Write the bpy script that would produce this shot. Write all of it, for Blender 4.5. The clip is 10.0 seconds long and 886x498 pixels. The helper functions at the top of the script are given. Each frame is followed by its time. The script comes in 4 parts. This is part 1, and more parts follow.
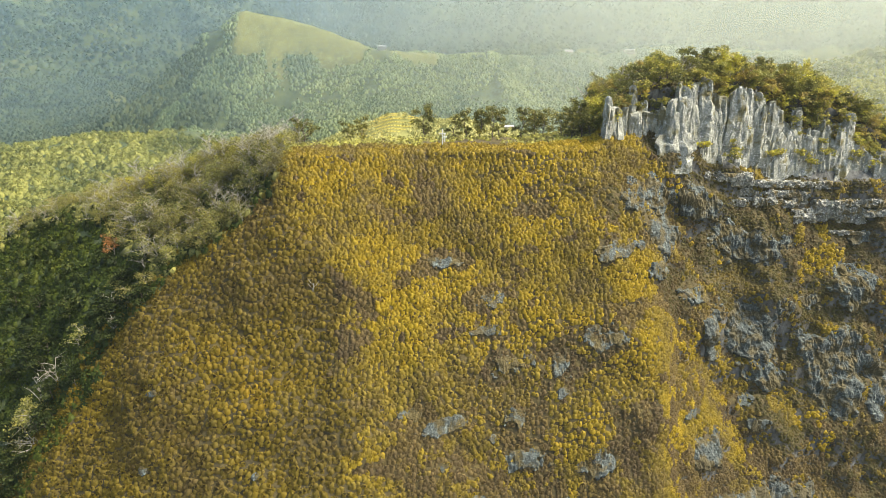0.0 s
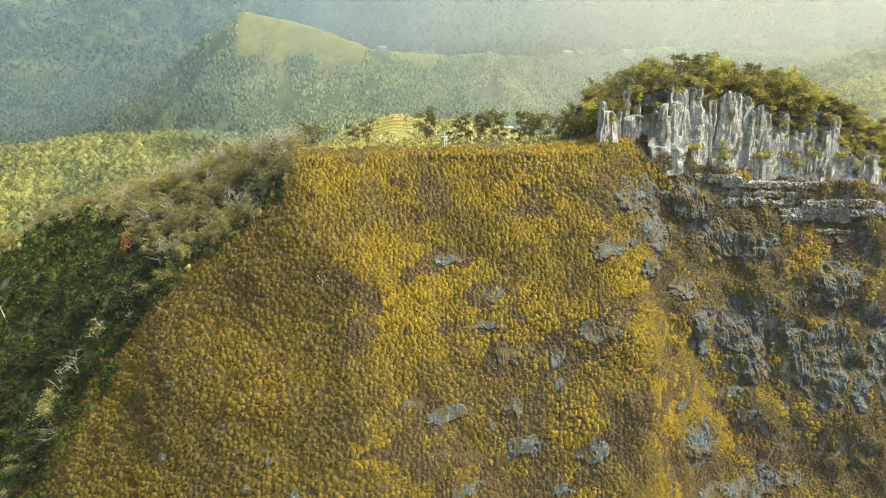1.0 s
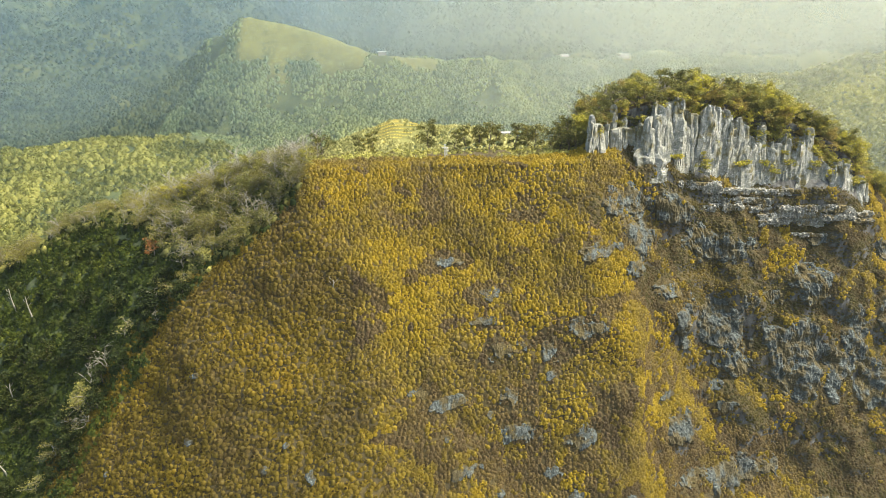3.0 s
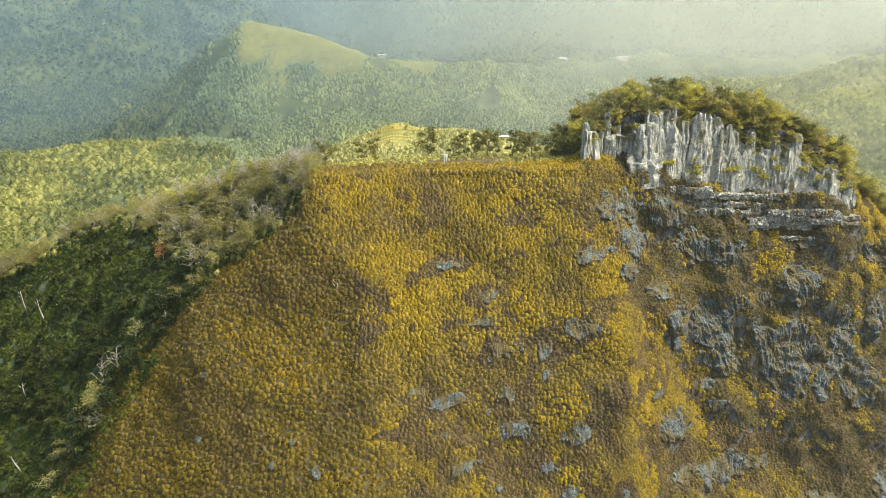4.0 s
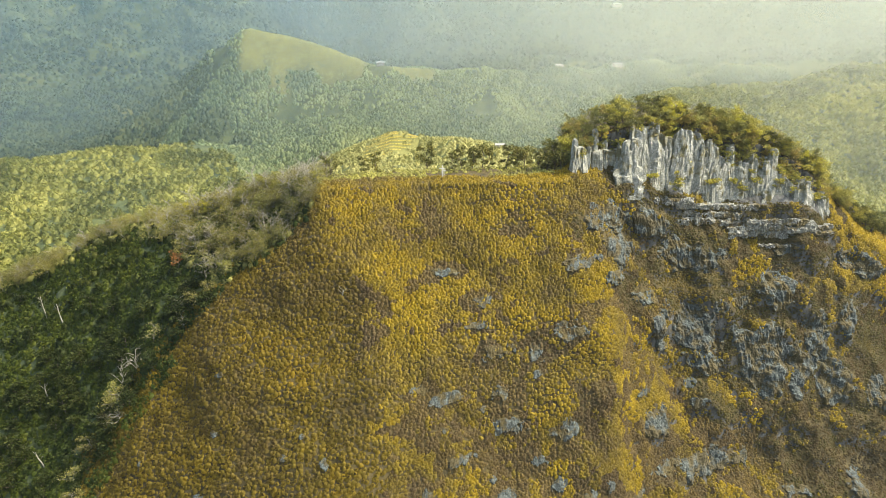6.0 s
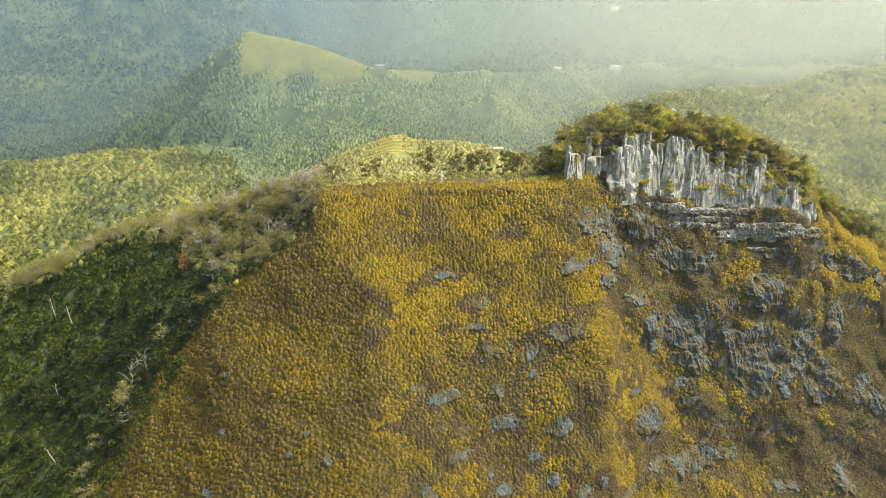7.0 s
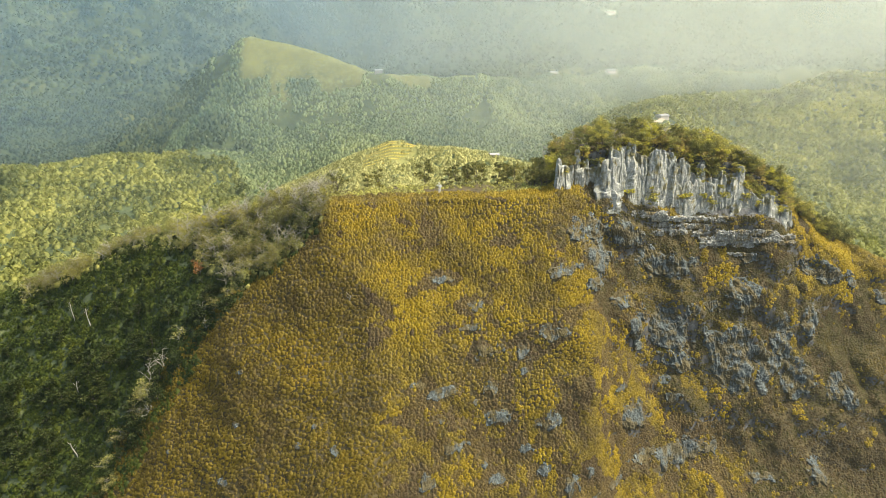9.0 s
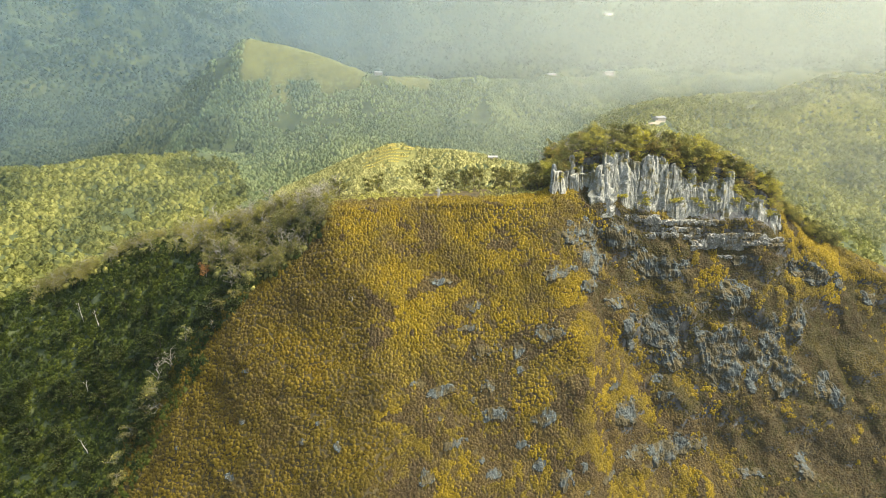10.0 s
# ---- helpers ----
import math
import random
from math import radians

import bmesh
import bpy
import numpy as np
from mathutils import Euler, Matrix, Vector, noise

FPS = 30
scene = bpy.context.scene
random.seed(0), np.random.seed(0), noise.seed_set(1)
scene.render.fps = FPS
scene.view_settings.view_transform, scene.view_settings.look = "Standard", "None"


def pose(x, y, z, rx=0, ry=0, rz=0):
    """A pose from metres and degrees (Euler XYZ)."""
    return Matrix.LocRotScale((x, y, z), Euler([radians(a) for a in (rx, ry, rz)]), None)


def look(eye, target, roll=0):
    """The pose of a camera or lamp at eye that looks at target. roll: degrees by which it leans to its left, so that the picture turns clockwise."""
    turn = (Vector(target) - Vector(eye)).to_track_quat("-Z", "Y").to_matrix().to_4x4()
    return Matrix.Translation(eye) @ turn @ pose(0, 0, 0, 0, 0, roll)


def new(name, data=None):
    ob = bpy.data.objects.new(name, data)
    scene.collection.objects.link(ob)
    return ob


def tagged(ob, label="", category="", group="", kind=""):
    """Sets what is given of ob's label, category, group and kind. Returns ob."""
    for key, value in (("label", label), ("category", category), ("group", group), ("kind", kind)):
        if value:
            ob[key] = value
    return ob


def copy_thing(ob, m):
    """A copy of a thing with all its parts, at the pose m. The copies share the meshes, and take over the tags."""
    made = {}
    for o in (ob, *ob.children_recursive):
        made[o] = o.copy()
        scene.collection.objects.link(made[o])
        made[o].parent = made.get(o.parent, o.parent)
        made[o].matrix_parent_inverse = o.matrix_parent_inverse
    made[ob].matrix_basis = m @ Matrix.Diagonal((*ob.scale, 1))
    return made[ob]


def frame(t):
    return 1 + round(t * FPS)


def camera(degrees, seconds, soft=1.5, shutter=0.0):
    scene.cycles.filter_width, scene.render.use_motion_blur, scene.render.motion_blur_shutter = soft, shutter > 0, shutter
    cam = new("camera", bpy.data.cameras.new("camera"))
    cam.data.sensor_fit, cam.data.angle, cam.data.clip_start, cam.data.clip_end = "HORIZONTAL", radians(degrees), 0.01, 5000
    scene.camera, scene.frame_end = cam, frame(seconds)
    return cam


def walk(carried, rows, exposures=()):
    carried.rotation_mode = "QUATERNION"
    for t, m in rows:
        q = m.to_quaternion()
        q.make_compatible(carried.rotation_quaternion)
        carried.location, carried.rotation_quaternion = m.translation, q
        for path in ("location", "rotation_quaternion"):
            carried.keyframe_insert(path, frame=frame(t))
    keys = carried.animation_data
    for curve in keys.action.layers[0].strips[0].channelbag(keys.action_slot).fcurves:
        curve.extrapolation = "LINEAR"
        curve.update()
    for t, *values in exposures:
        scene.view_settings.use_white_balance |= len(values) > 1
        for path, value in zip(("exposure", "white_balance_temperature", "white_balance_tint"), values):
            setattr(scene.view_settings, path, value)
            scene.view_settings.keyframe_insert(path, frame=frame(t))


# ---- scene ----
cam = camera(77.9, 10.0, soft=0.75)
METRES, EYE, TILT, LEAN, TURN = 45.0, 100.0, -19.0, 0.0, 0.0
ROWS = [
    (0.0, 0.0, 0.0, 0.0, 0.0, 0.0, -0.0),
    (0.5, -0.0059, -0.056, -0.0048, -0.02, -0.03, 0.01),
    (1.0, -0.0107, -0.1095, -0.007, -0.04, -0.04, 0.03),
    (1.5, -0.0144, -0.16, -0.0075, -0.06, -0.04, 0.05),
    (2.0, -0.0171, -0.2087, -0.0056, -0.1, -0.01, 0.08),
    (2.5, -0.0196, -0.2561, -0.0035, -0.15, 0.05, 0.09),
    (4.0, -0.0219, -0.3944, 0.0123, -0.23, 0.22, 0.16),
    (4.5, -0.022, -0.4396, 0.0182, -0.27, 0.31, 0.19),
    (5.0, -0.0223, -0.4851, 0.0243, -0.31, 0.41, 0.21),
    (5.5, -0.0224, -0.5319, 0.0301, -0.37, 0.5, 0.22),
    (7.0, -0.0228, -0.6802, 0.0482, -0.54, 0.69, 0.26),
    (7.5, -0.0223, -0.732, 0.0552, -0.59, 0.74, 0.27),
    (8.0, -0.0224, -0.7835, 0.0616, -0.64, 0.78, 0.27),
    (8.5, -0.0225, -0.8354, 0.0683, -0.68, 0.77, 0.27),
    (9.0, -0.0227, -0.8873, 0.0754, -0.74, 0.78, 0.28),
    (9.5, -0.0224, -0.94, 0.083, -0.78, 0.78, 0.27),
    (10.0, -0.0228, -0.9928, 0.0909, -0.84, 0.79, 0.28),
]
walk(cam, [(t, pose(0, 0, EYE, TILT, LEAN, TURN) @ pose(METRES * x, METRES * y, METRES * z, 90 + pitch, roll, yaw)) for t, x, y, z, yaw, pitch, roll in ROWS],
     [(0.0, 1.22, 7000, 5), (10.0, 1.14, 7000, 5)])

# ---------------------------------------------------------------- world and light
SUN_AZ, SUN_EL = 96.0, 56.0
sun_way = Vector((math.sin(radians(SUN_AZ)) * math.cos(radians(SUN_EL)), math.cos(radians(SUN_AZ)) * math.cos(radians(SUN_EL)), math.sin(radians(SUN_EL))))
world = bpy.data.worlds.new("sky")
scene.world = world
world.use_nodes = True
wn = world.node_tree.nodes
sky = wn.new("ShaderNodeTexSky")
sky.sky_type, sky.sun_disc = "NISHITA", False
sky.sun_elevation, sky.sun_rotation = radians(SUN_EL), radians(SUN_AZ)
sky.air_density, sky.dust_density, sky.ozone_density = 1.0, 4.0, 1.0
wn["Background"].inputs["Strength"].default_value = 0.15
world.node_tree.links.new(sky.outputs[0], wn["Background"].inputs["Color"])
sun = new("sun", bpy.data.lights.new("sun", "SUN"))
sun.data.energy, sun.data.angle, sun.data.color = 3.0, radians(7.0), (1.0, 0.91, 0.74)
sun.matrix_world = look(sun_way * 900, (0, 0, 0))


# ---------------------------------------------------------------- terrain
# -- terrain begin
def smooth(a, b, v):
    t = np.clip((v - a) / (b - a), 0, 1)
    return t * t * (3 - 2 * t)


TABLE = np.random.RandomState(7).rand(65536)


def vnoise(x, y, z, seed=0):
    """Smooth value noise, -1 to 1, with one cell to the metre."""
    x, y, z = np.broadcast_arrays(np.asarray(x, float), np.asarray(y, float), np.asarray(z, float))
    i, j, k = np.floor(x).astype(np.int64), np.floor(y).astype(np.int64), np.floor(z).astype(np.int64)
    fx, fy, fz = x - i, y - j, z - k
    fx, fy, fz = fx * fx * (3 - 2 * fx), fy * fy * (3 - 2 * fy), fz * fz * (3 - 2 * fz)

    def corner(a, b, c):
        return TABLE[((i + a) * 73856093 ^ (j + b) * 19349663 ^ (k + c) * 83492791 ^ seed * 2654435) & 65535]

    low = (corner(0, 0, 0) * (1 - fx) + corner(1, 0, 0) * fx) * (1 - fy) + (corner(0, 1, 0) * (1 - fx) + corner(1, 1, 0) * fx) * fy
    high = (corner(0, 0, 1) * (1 - fx) + corner(1, 0, 1) * fx) * (1 - fy) + (corner(0, 1, 1) * (1 - fx) + corner(1, 1, 1) * fx) * fy
    return (low * (1 - fz) + high * fz) * 2 - 1


def fbm(x, y, z, size, octaves=4, seed=0, gain=0.5):
    total, amount = 0, 1.0
    for o in range(octaves):
        total = total + amount * vnoise(x / size + 11.3 * o, y / size + 4.7 * o, z / size, seed + o)
        amount, size = amount * gain, size / 2.03
    return total


# The hill in front, as a row of slope profiles from the foot up over the crest.
KNOT_X = [-900, -170, -120, -95, -65, -46, -28, -16, -8, 12, 30, 38, 46, 62, 80, 97, 122, 160, 900]
FOOT_Z = [-60, 30, 51, 63, 71.5, 77.5, 83.8, 83.7, 83.5, 83.4, 83.8, 85, 83.5, 79, 76, 75, 62, 48, -60]
FOOT_Y = [190, 141, 132, 123, 112, 107, 99, 101, 103, 104, 104.5, 109, 111, 114, 117, 118, 124, 128, 190]
UP_Y = [185, 135, 124, 114, 97, 91, 88, 90, 92.5, 95, 96.5, 100.5, 106, 110, 114, 114.5, 120, 124, 185]
MID_Y = [178, 129, 114, 105, 86, 77, 80.5, 79, 81, 83.5, 85, 88, 100, 106, 108, 109, 115, 118, 178]
LOW_Y = [170, 120, 101, 93, 73, 66, 64.5, 62.5, 66, 74, 78, 79, 92, 102, 104.5, 105, 108, 109, 170]
BASE_Y = [150, 106, 84, 74, 55, 49, 46, 45, 53, 60, 65, 70, 79, 89, 94, 94, 97, 97, 150]
TOP_Y = [195, 144, 135, 126, 115, 110, 102, 105, 107, 109, 109.5, 113, 115, 119, 122, 124, 129, 132, 195]
TOP_Z = [-59, 31, 52, 64.5, 73, 78.8, 84.2, 84.1, 83.9, 83.8, 84.8, 93.6, 95, 95.8, 91.6, 85, 65, 50, -59]
FLAT = [4, 4, 4, 4, 4, 5, 8, 10, 12, 12, 16, 20, 22, 24, 20, 14, 5, 4, 4]
FALL = [0.6, 0.6, 0.7, 0.7, 0.7, 0.6, 0.5, 0.45, 0.4, 0.4, 0.5, 0.6, 0.6, 0.6, 0.6, 0.6, 0.5, 0.5, 0.5]

RIDGES = [  # a crest's points, and the fall of its sides
    ([(0, 120, 80), (-8, 200, 62), (-26, 276, 60), (-30, 330, 67), (-40, 380, 40)], 0.5),
    ([(-30, 330, 67), (20, 305, 69), (60, 290, 64), (110, 300, 50)], 0.42),
    ([(-520, 420, 30), (-361, 450, 36), (-300, 490, 40), (-241, 512, 43), (-195, 532, 28), (-140, 540, -5)], 0.42),
    ([(-480, 540, -30), (-353, 600, 50), (-290, 650, 110), (-225, 676, 161), (-150, 664, 140), (-67, 644, 112)], 0.95),
    ([(-67, 644, 110), (60, 680, 109), (160, 740, 111), (259, 817, 117), (420, 900, 118)], 0.52),
    ([(180, 440, 62), (240, 560, 88), (330, 610, 96), (430, 622, 104), (485, 637, 111), (620, 640, 128), (900, 700, 160)], 0.4),
    ([(485, 637, 111), (440, 520, 70), (390, 420, 20)], 0.5),
    ([(-395, 820, 50), (-470, 900, 100), (-571, 1000, 145), (-640, 1100, 150), (-720, 1300, 190), (-900, 1900, 340)], 0.62),
    ([(-560, 800, 15), (-634, 880, 68), (-760, 960, 92), (-950, 1150, 150)], 0.6),
    ([(-1000, 900, 90), (-1100, 1100, 170), (-1250, 1500, 290), (-1400, 2100, 420)], 0.4),
    ([(-3500, 2300, 520), (-1300, 2350, 520), (-300, 2500, 500), (500, 2500, 560), (1150, 2550, 540), (1600, 2600, 480), (2100, 2600, 420), (4000, 2700, 400)], 0.27),
    ([(-250, 1500, 170), (-380, 1900, 300), (-420, 2500, 480)], 0.4),
    ([(-60, 1100, 100), (192, 1250, 200), (420, 1300, 185), (650, 1350, 165), (900, 1500, 150)], 0.36),
    ([(500, 1250, 120), (760, 1250, 160), (964, 1290, 187), (1250, 1300, 215), (1900, 1400, 240)], 0.3),
]


def land(x, y):
    """The height of the country behind the hill."""
    floor_z = -35 + 95 * smooth(450, 1100, y) + 60 * smooth(1100, 2600, y)
    power, total = 6.0, np.exp(floor_z / 6.0 - 40)
    for points, fall in RIDGES:
        best = np.full(np.shape(x), -1e3)
        for (xa, ya, za), (xb, yb, zb) in zip(points, points[1:]):
            t = np.clip(((x - xa) * (xb - xa) + (y - ya) * (yb - ya)) / ((xb - xa) ** 2 + (yb - ya) ** 2), 0, 1)
            away = np.hypot(x - xa - t * (xb - xa), y - ya - t * (yb - ya))
            soft = np.sqrt(away ** 2 + 16) - 4
            best = np.maximum(best, za + t * (zb - za) - fall * soft)
        total = total + np.exp(best / power - 40)
    far = smooth(650, 1700, y)
    height = power * (np.log(total) + 40) - 1
    spurs = 1 - np.abs(fbm(x, y, 0, 120 + 0 * y, 3, 5))
    middle = smooth(540, 620, y)
    return height + (2.2 + 16 * far) * fbm(x, y, 0, 90, 4, 3) + (5 + 7 * middle + 18 * far) * (spurs - 0.85) + 120 * smooth(850, 1300, y) * (0.72 - np.abs(fbm(x * 1.2 + 0.5 * y, y * 0.7, 0, 300, 3, 15)))


def blur(grid, passes, axis, weight=None):
    for _ in range(passes):
        after = np.roll(grid, -1, axis)
        before = np.roll(grid, 1, axis)
        edge = [slice(None)] * 2
        edge[axis] = 0
        before[tuple(edge)] = grid[tuple(edge)]
        edge[axis] = -1
        after[tuple(edge)] = grid[tuple(edge)]
        new_grid = (before + 2 * grid + after) / 4
        grid = new_grid if weight is None else grid + weight * (new_grid - grid)
    return grid


U = np.concatenate([np.linspace(-900, -180, 16), np.arange(-172, 166.5, 0.8), np.linspace(175, 900, 16)])
knots = {k: np.interp(U, KNOT_X, v) for k, v in dict(z5=FOOT_Z, y5=FOOT_Y, y4=UP_Y, y3=MID_Y, y2=LOW_Y, y1=BASE_Y, y6=TOP_Y, z6=TOP_Z, flat=FLAT, fall=FALL).items()}
for k in knots:
    row = knots[k][None, :]
    knots[k] = blur(row, 14 if k not in ("z6", "y6") else 6, 1)[0]
K = knots
stations = [  # y, z and the number of rows up to the next one
    (0 * U - 700, 0 * U - 130, 6), (0 * U - 120, 0 * U - 95, 16), (K["y1"] - 62, K["z5"] * 0 - 50, 44),
    (K["y1"], 0.176 * K["z5"], 30), (K["y2"], 0.47 * K["z5"], 25), (K["y3"], 0.68 * K["z5"], 20), (K["y4"], 0.85 * K["z5"], 18), (K["y5"], K["z5"], 14), (K["y6"], K["z6"], 0)]
gy, gz = [], []
for (ya, za, n), (yb, zb, _) in zip(stations, stations[1:]):
    for i in range(n):
        gy.append(ya + (yb - ya) * i / n), gz.append(za + (zb - za) * i / n)
FACE0, FACE1, CREST = 22, len(gy) - 14, len(gy)
steps = np.cumsum(1.3 * 1.0172 ** np.arange(220)) - 1.3
for off in steps:
    y = K["y6"] * (1 - smooth(40, 400, off)) + 120 * smooth(40, 400, off) + off
    x = U * np.maximum(1, (y + 45) / 180)
    crest = K["z6"] + 1.2 * smooth(30, 45, U) * np.sin(np.clip(off / np.maximum(K["flat"], 1), 0, 1) * np.pi) - K["fall"] * (np.sqrt(np.maximum(off - K["flat"], 0) ** 2 + 9) - 3)
    behind = land(x, y) if off > 20 else 0 * U - 200
    top = np.maximum(crest, behind)
    gy.append(y), gz.append(top + 4 * np.log1p(np.exp(-np.abs(crest - behind) / 4)) * smooth(20, 40, off))
GY, GZ = np.array(gy), np.array(gz)
part_w = np.zeros((len(GY), 1))
part_w[4:FACE1 - 2] = 1
part_w[CREST + 4:CREST + 60] = 0.15
GY, GZ = blur(GY, 30, 0, part_w), blur(GZ, 30, 0, part_w)
GX = U[None, :] * np.maximum(1, (GY + 45) / 180)
# bumps, ribs and gullies on the front
rows_n = np.arange(len(GY))[:, None]
on_face = (smooth(10, 40, rows_n) * (1 - smooth(CREST - 12, CREST + 3, rows_n))) * (np.abs(U) < 400)
rough_right = smooth(15, 55, GX)
lump = 1.5 * fbm(GX, GY, GZ, 17, 3, 21) + 0.5 * fbm(GX, GY, GZ, 4, 3, 31)
rib = (np.abs(fbm(GX + 0.35 * GZ, GY * 0.5, GZ * 0.45, 13, 3, 41)) - 0.35) * 2.3
wall = np.tanh(3 * fbm(GX, GY, GZ * 1.5, 9, 3, 51)) * 1.0
push = on_face * (lump + rough_right * (rib + wall))
GY = GY - push * 0.75
GZ = GZ + push * 0.45 * (rows_n < FACE1)
GZ = GZ + 0.35 * fbm(GX, GY, 0, 6, 3, 61) * (rows_n >= CREST) * (rows_n < CREST + 60)
hollow = smooth(31, 36, GX) * smooth(103, 97, GX) * np.clip((rows_n - FACE1 + 2) / 16.0, 0, 1)
GY = GY + 3.2 * np.sin(np.pi * np.clip(hollow, 0, 1) * (rows_n <= CREST)) * smooth(31, 36, GX) * smooth(103, 97, GX)
# -- terrain end


def cells(field):
    return (field[:-1, :-1] + field[1:, :-1] + field[:-1, 1:] + field[1:, 1:]) / 4


GRID = np.stack([GX, GY, GZ], -1)
side_u, side_v = GRID[:-1, 1:] - GRID[:-1, :-1], GRID[1:, :-1] - GRID[:-1, :-1]
cross_uv = np.cross(side_u, side_v)
AREA = np.linalg.norm(cross_uv, axis=-1)
NORMAL = cross_uv / np.maximum(AREA, 1e-9)[..., None]
CX, CY, CZ = cells(GX), cells(GY), cells(GZ)
CROW = np.arange(len(GY) - 1)[:, None] + 0 * CX


def scatter(density, seed):
    """Random places on the ground, by a number per square metre in each cell: places and normals."""
    rng = np.random.RandomState(seed)
    many = rng.poisson(np.maximum(density, 0) * AREA)
    i, j = np.nonzero(many)
    n = many[i, j]
    i, j = np.repeat(i, n), np.repeat(j, n)
    a, b = rng.rand(len(i), 1), rng.rand(len(i), 1)
    p = (GRID[i, j] * (1 - a) + GRID[i, j + 1] * a) * (1 - b) + (GRID[i + 1, j] * (1 - a) + GRID[i + 1, j + 1] * a) * b
    return p, NORMAL[i, j]


def even_scatter(mask, spacing, seed):
    """Places at an even pitch on the cells where mask is near 1, fewer where it is less."""
    rng = np.random.RandomState(seed)
    found, normals, from_cell = [], [], []
    lu, lv = np.linalg.norm(side_u, axis=-1), np.linalg.norm(side_v, axis=-1)
    nu, nv = np.maximum(1, np.round(lu / spacing)).astype(int), np.maximum(1, np.round(lv / spacing)).astype(int)
    keep = lu * lv / (nu * nv) / spacing ** 2
    ci, cj = np.nonzero(mask > 0.01)
    for a in range(nu[ci, cj].max()):
        for b in range(nv[ci, cj].max()):
            ok = (nu[ci, cj] > a) & (nv[ci, cj] > b) & (rng.rand(len(ci)) < mask[ci, cj] * keep[ci, cj])
            i, j = ci[ok], cj[ok]
            p = ((a + 0.5 + rng.uniform(-0.4, 0.4, len(i))) / nu[i, j])[:, None]
            q = ((b + 0.5 + rng.uniform(-0.4, 0.4, len(i))) / nv[i, j])[:, None]
            found.append((GRID[i, j] * (1 - p) + GRID[i, j + 1] * p) * (1 - q) + (GRID[i + 1, j] * (1 - p) + GRID[i + 1, j + 1] * p) * q)
            normals.append(NORMAL[i, j])
            from_cell.append(np.stack([i, j], 1))
    return np.concatenate(found), np.concatenate(normals), np.concatenate(from_cell).T


def on_slope(x, z):
    """The place on the front slope at x and height z, with the normal there."""
    j = int(np.argmin(np.abs(U - x)))
    col = GZ[FACE0:CREST + 1, j]
    i = FACE0 + int(np.argmin(np.abs(col - z)))
    return Vector(GRID[i, j]), Vector(NORMAL[min(i, len(NORMAL) - 1), min(j, NORMAL.shape[1] - 1)])


def ground_at(x, y):
    """The place on top of the hill or behind it at x, y."""
    d = (GX[CREST:] - x) ** 2 + (GY[CREST:] - y) ** 2
    i, j = np.unravel_index(np.argmin(d), d.shape)
    return Vector((x, y, GZ[CREST + i, j]))


# ---------------------------------------------------------------- materials
def material(name):
    m = bpy.data.materials.new(name)
    m.use_nodes = True
    return m, m.node_tree.nodes, m.node_tree.links, m.node_tree.nodes["Principled BSDF"]


def add(nodes, kind, **values):
    node = nodes.new(kind)
    for k, v in values.items():
        node.inputs[k.replace("_", " ")].default_value = v
    return node


def ramp(nodes, links, fac, stops):
    r = nodes.new("ShaderNodeValToRGB")
    while len(r.color_ramp.elements) < len(stops):
        r.color_ramp.elements.new(0.5)
    for e, (at, c) in zip(r.color_ramp.elements, stops):
        e.position, e.color = at, (*c, 1)
    links.new(fac, r.inputs[0])
    return r.outputs[0]


def mixed(nodes, links, fac, a, b, blend="MIX"):
    m = nodes.new("ShaderNodeMix")
    m.data_type, m.blend_type = "RGBA", blend
    for sock, v in ((0, fac), (6, a), (7, b)):
        if hasattr(v, "is_linked"):
            links.new(v, m.inputs[sock])
        else:
            m.inputs[sock].default_value = v if sock == 0 else (*v, 1)
    return m.outputs[2]


def noise_out(nodes, links, scale, detail=4, rough=0.55, stretch=None):
    g = nodes.new("ShaderNodeNewGeometry")
    n = add(nodes, "ShaderNodeTexNoise", Scale=scale, Detail=detail, Roughness=rough)
    if stretch:
        s = nodes.new("ShaderNodeMapping")
        s.inputs["Scale"].default_value = stretch
        links.new(g.outputs["Position"], s.inputs[0])
        links.new(s.outputs[0], n.inputs["Vector"])
    else:
        links.new(g.outputs["Position"], n.inputs["Vector"])
    return n.outputs[0]


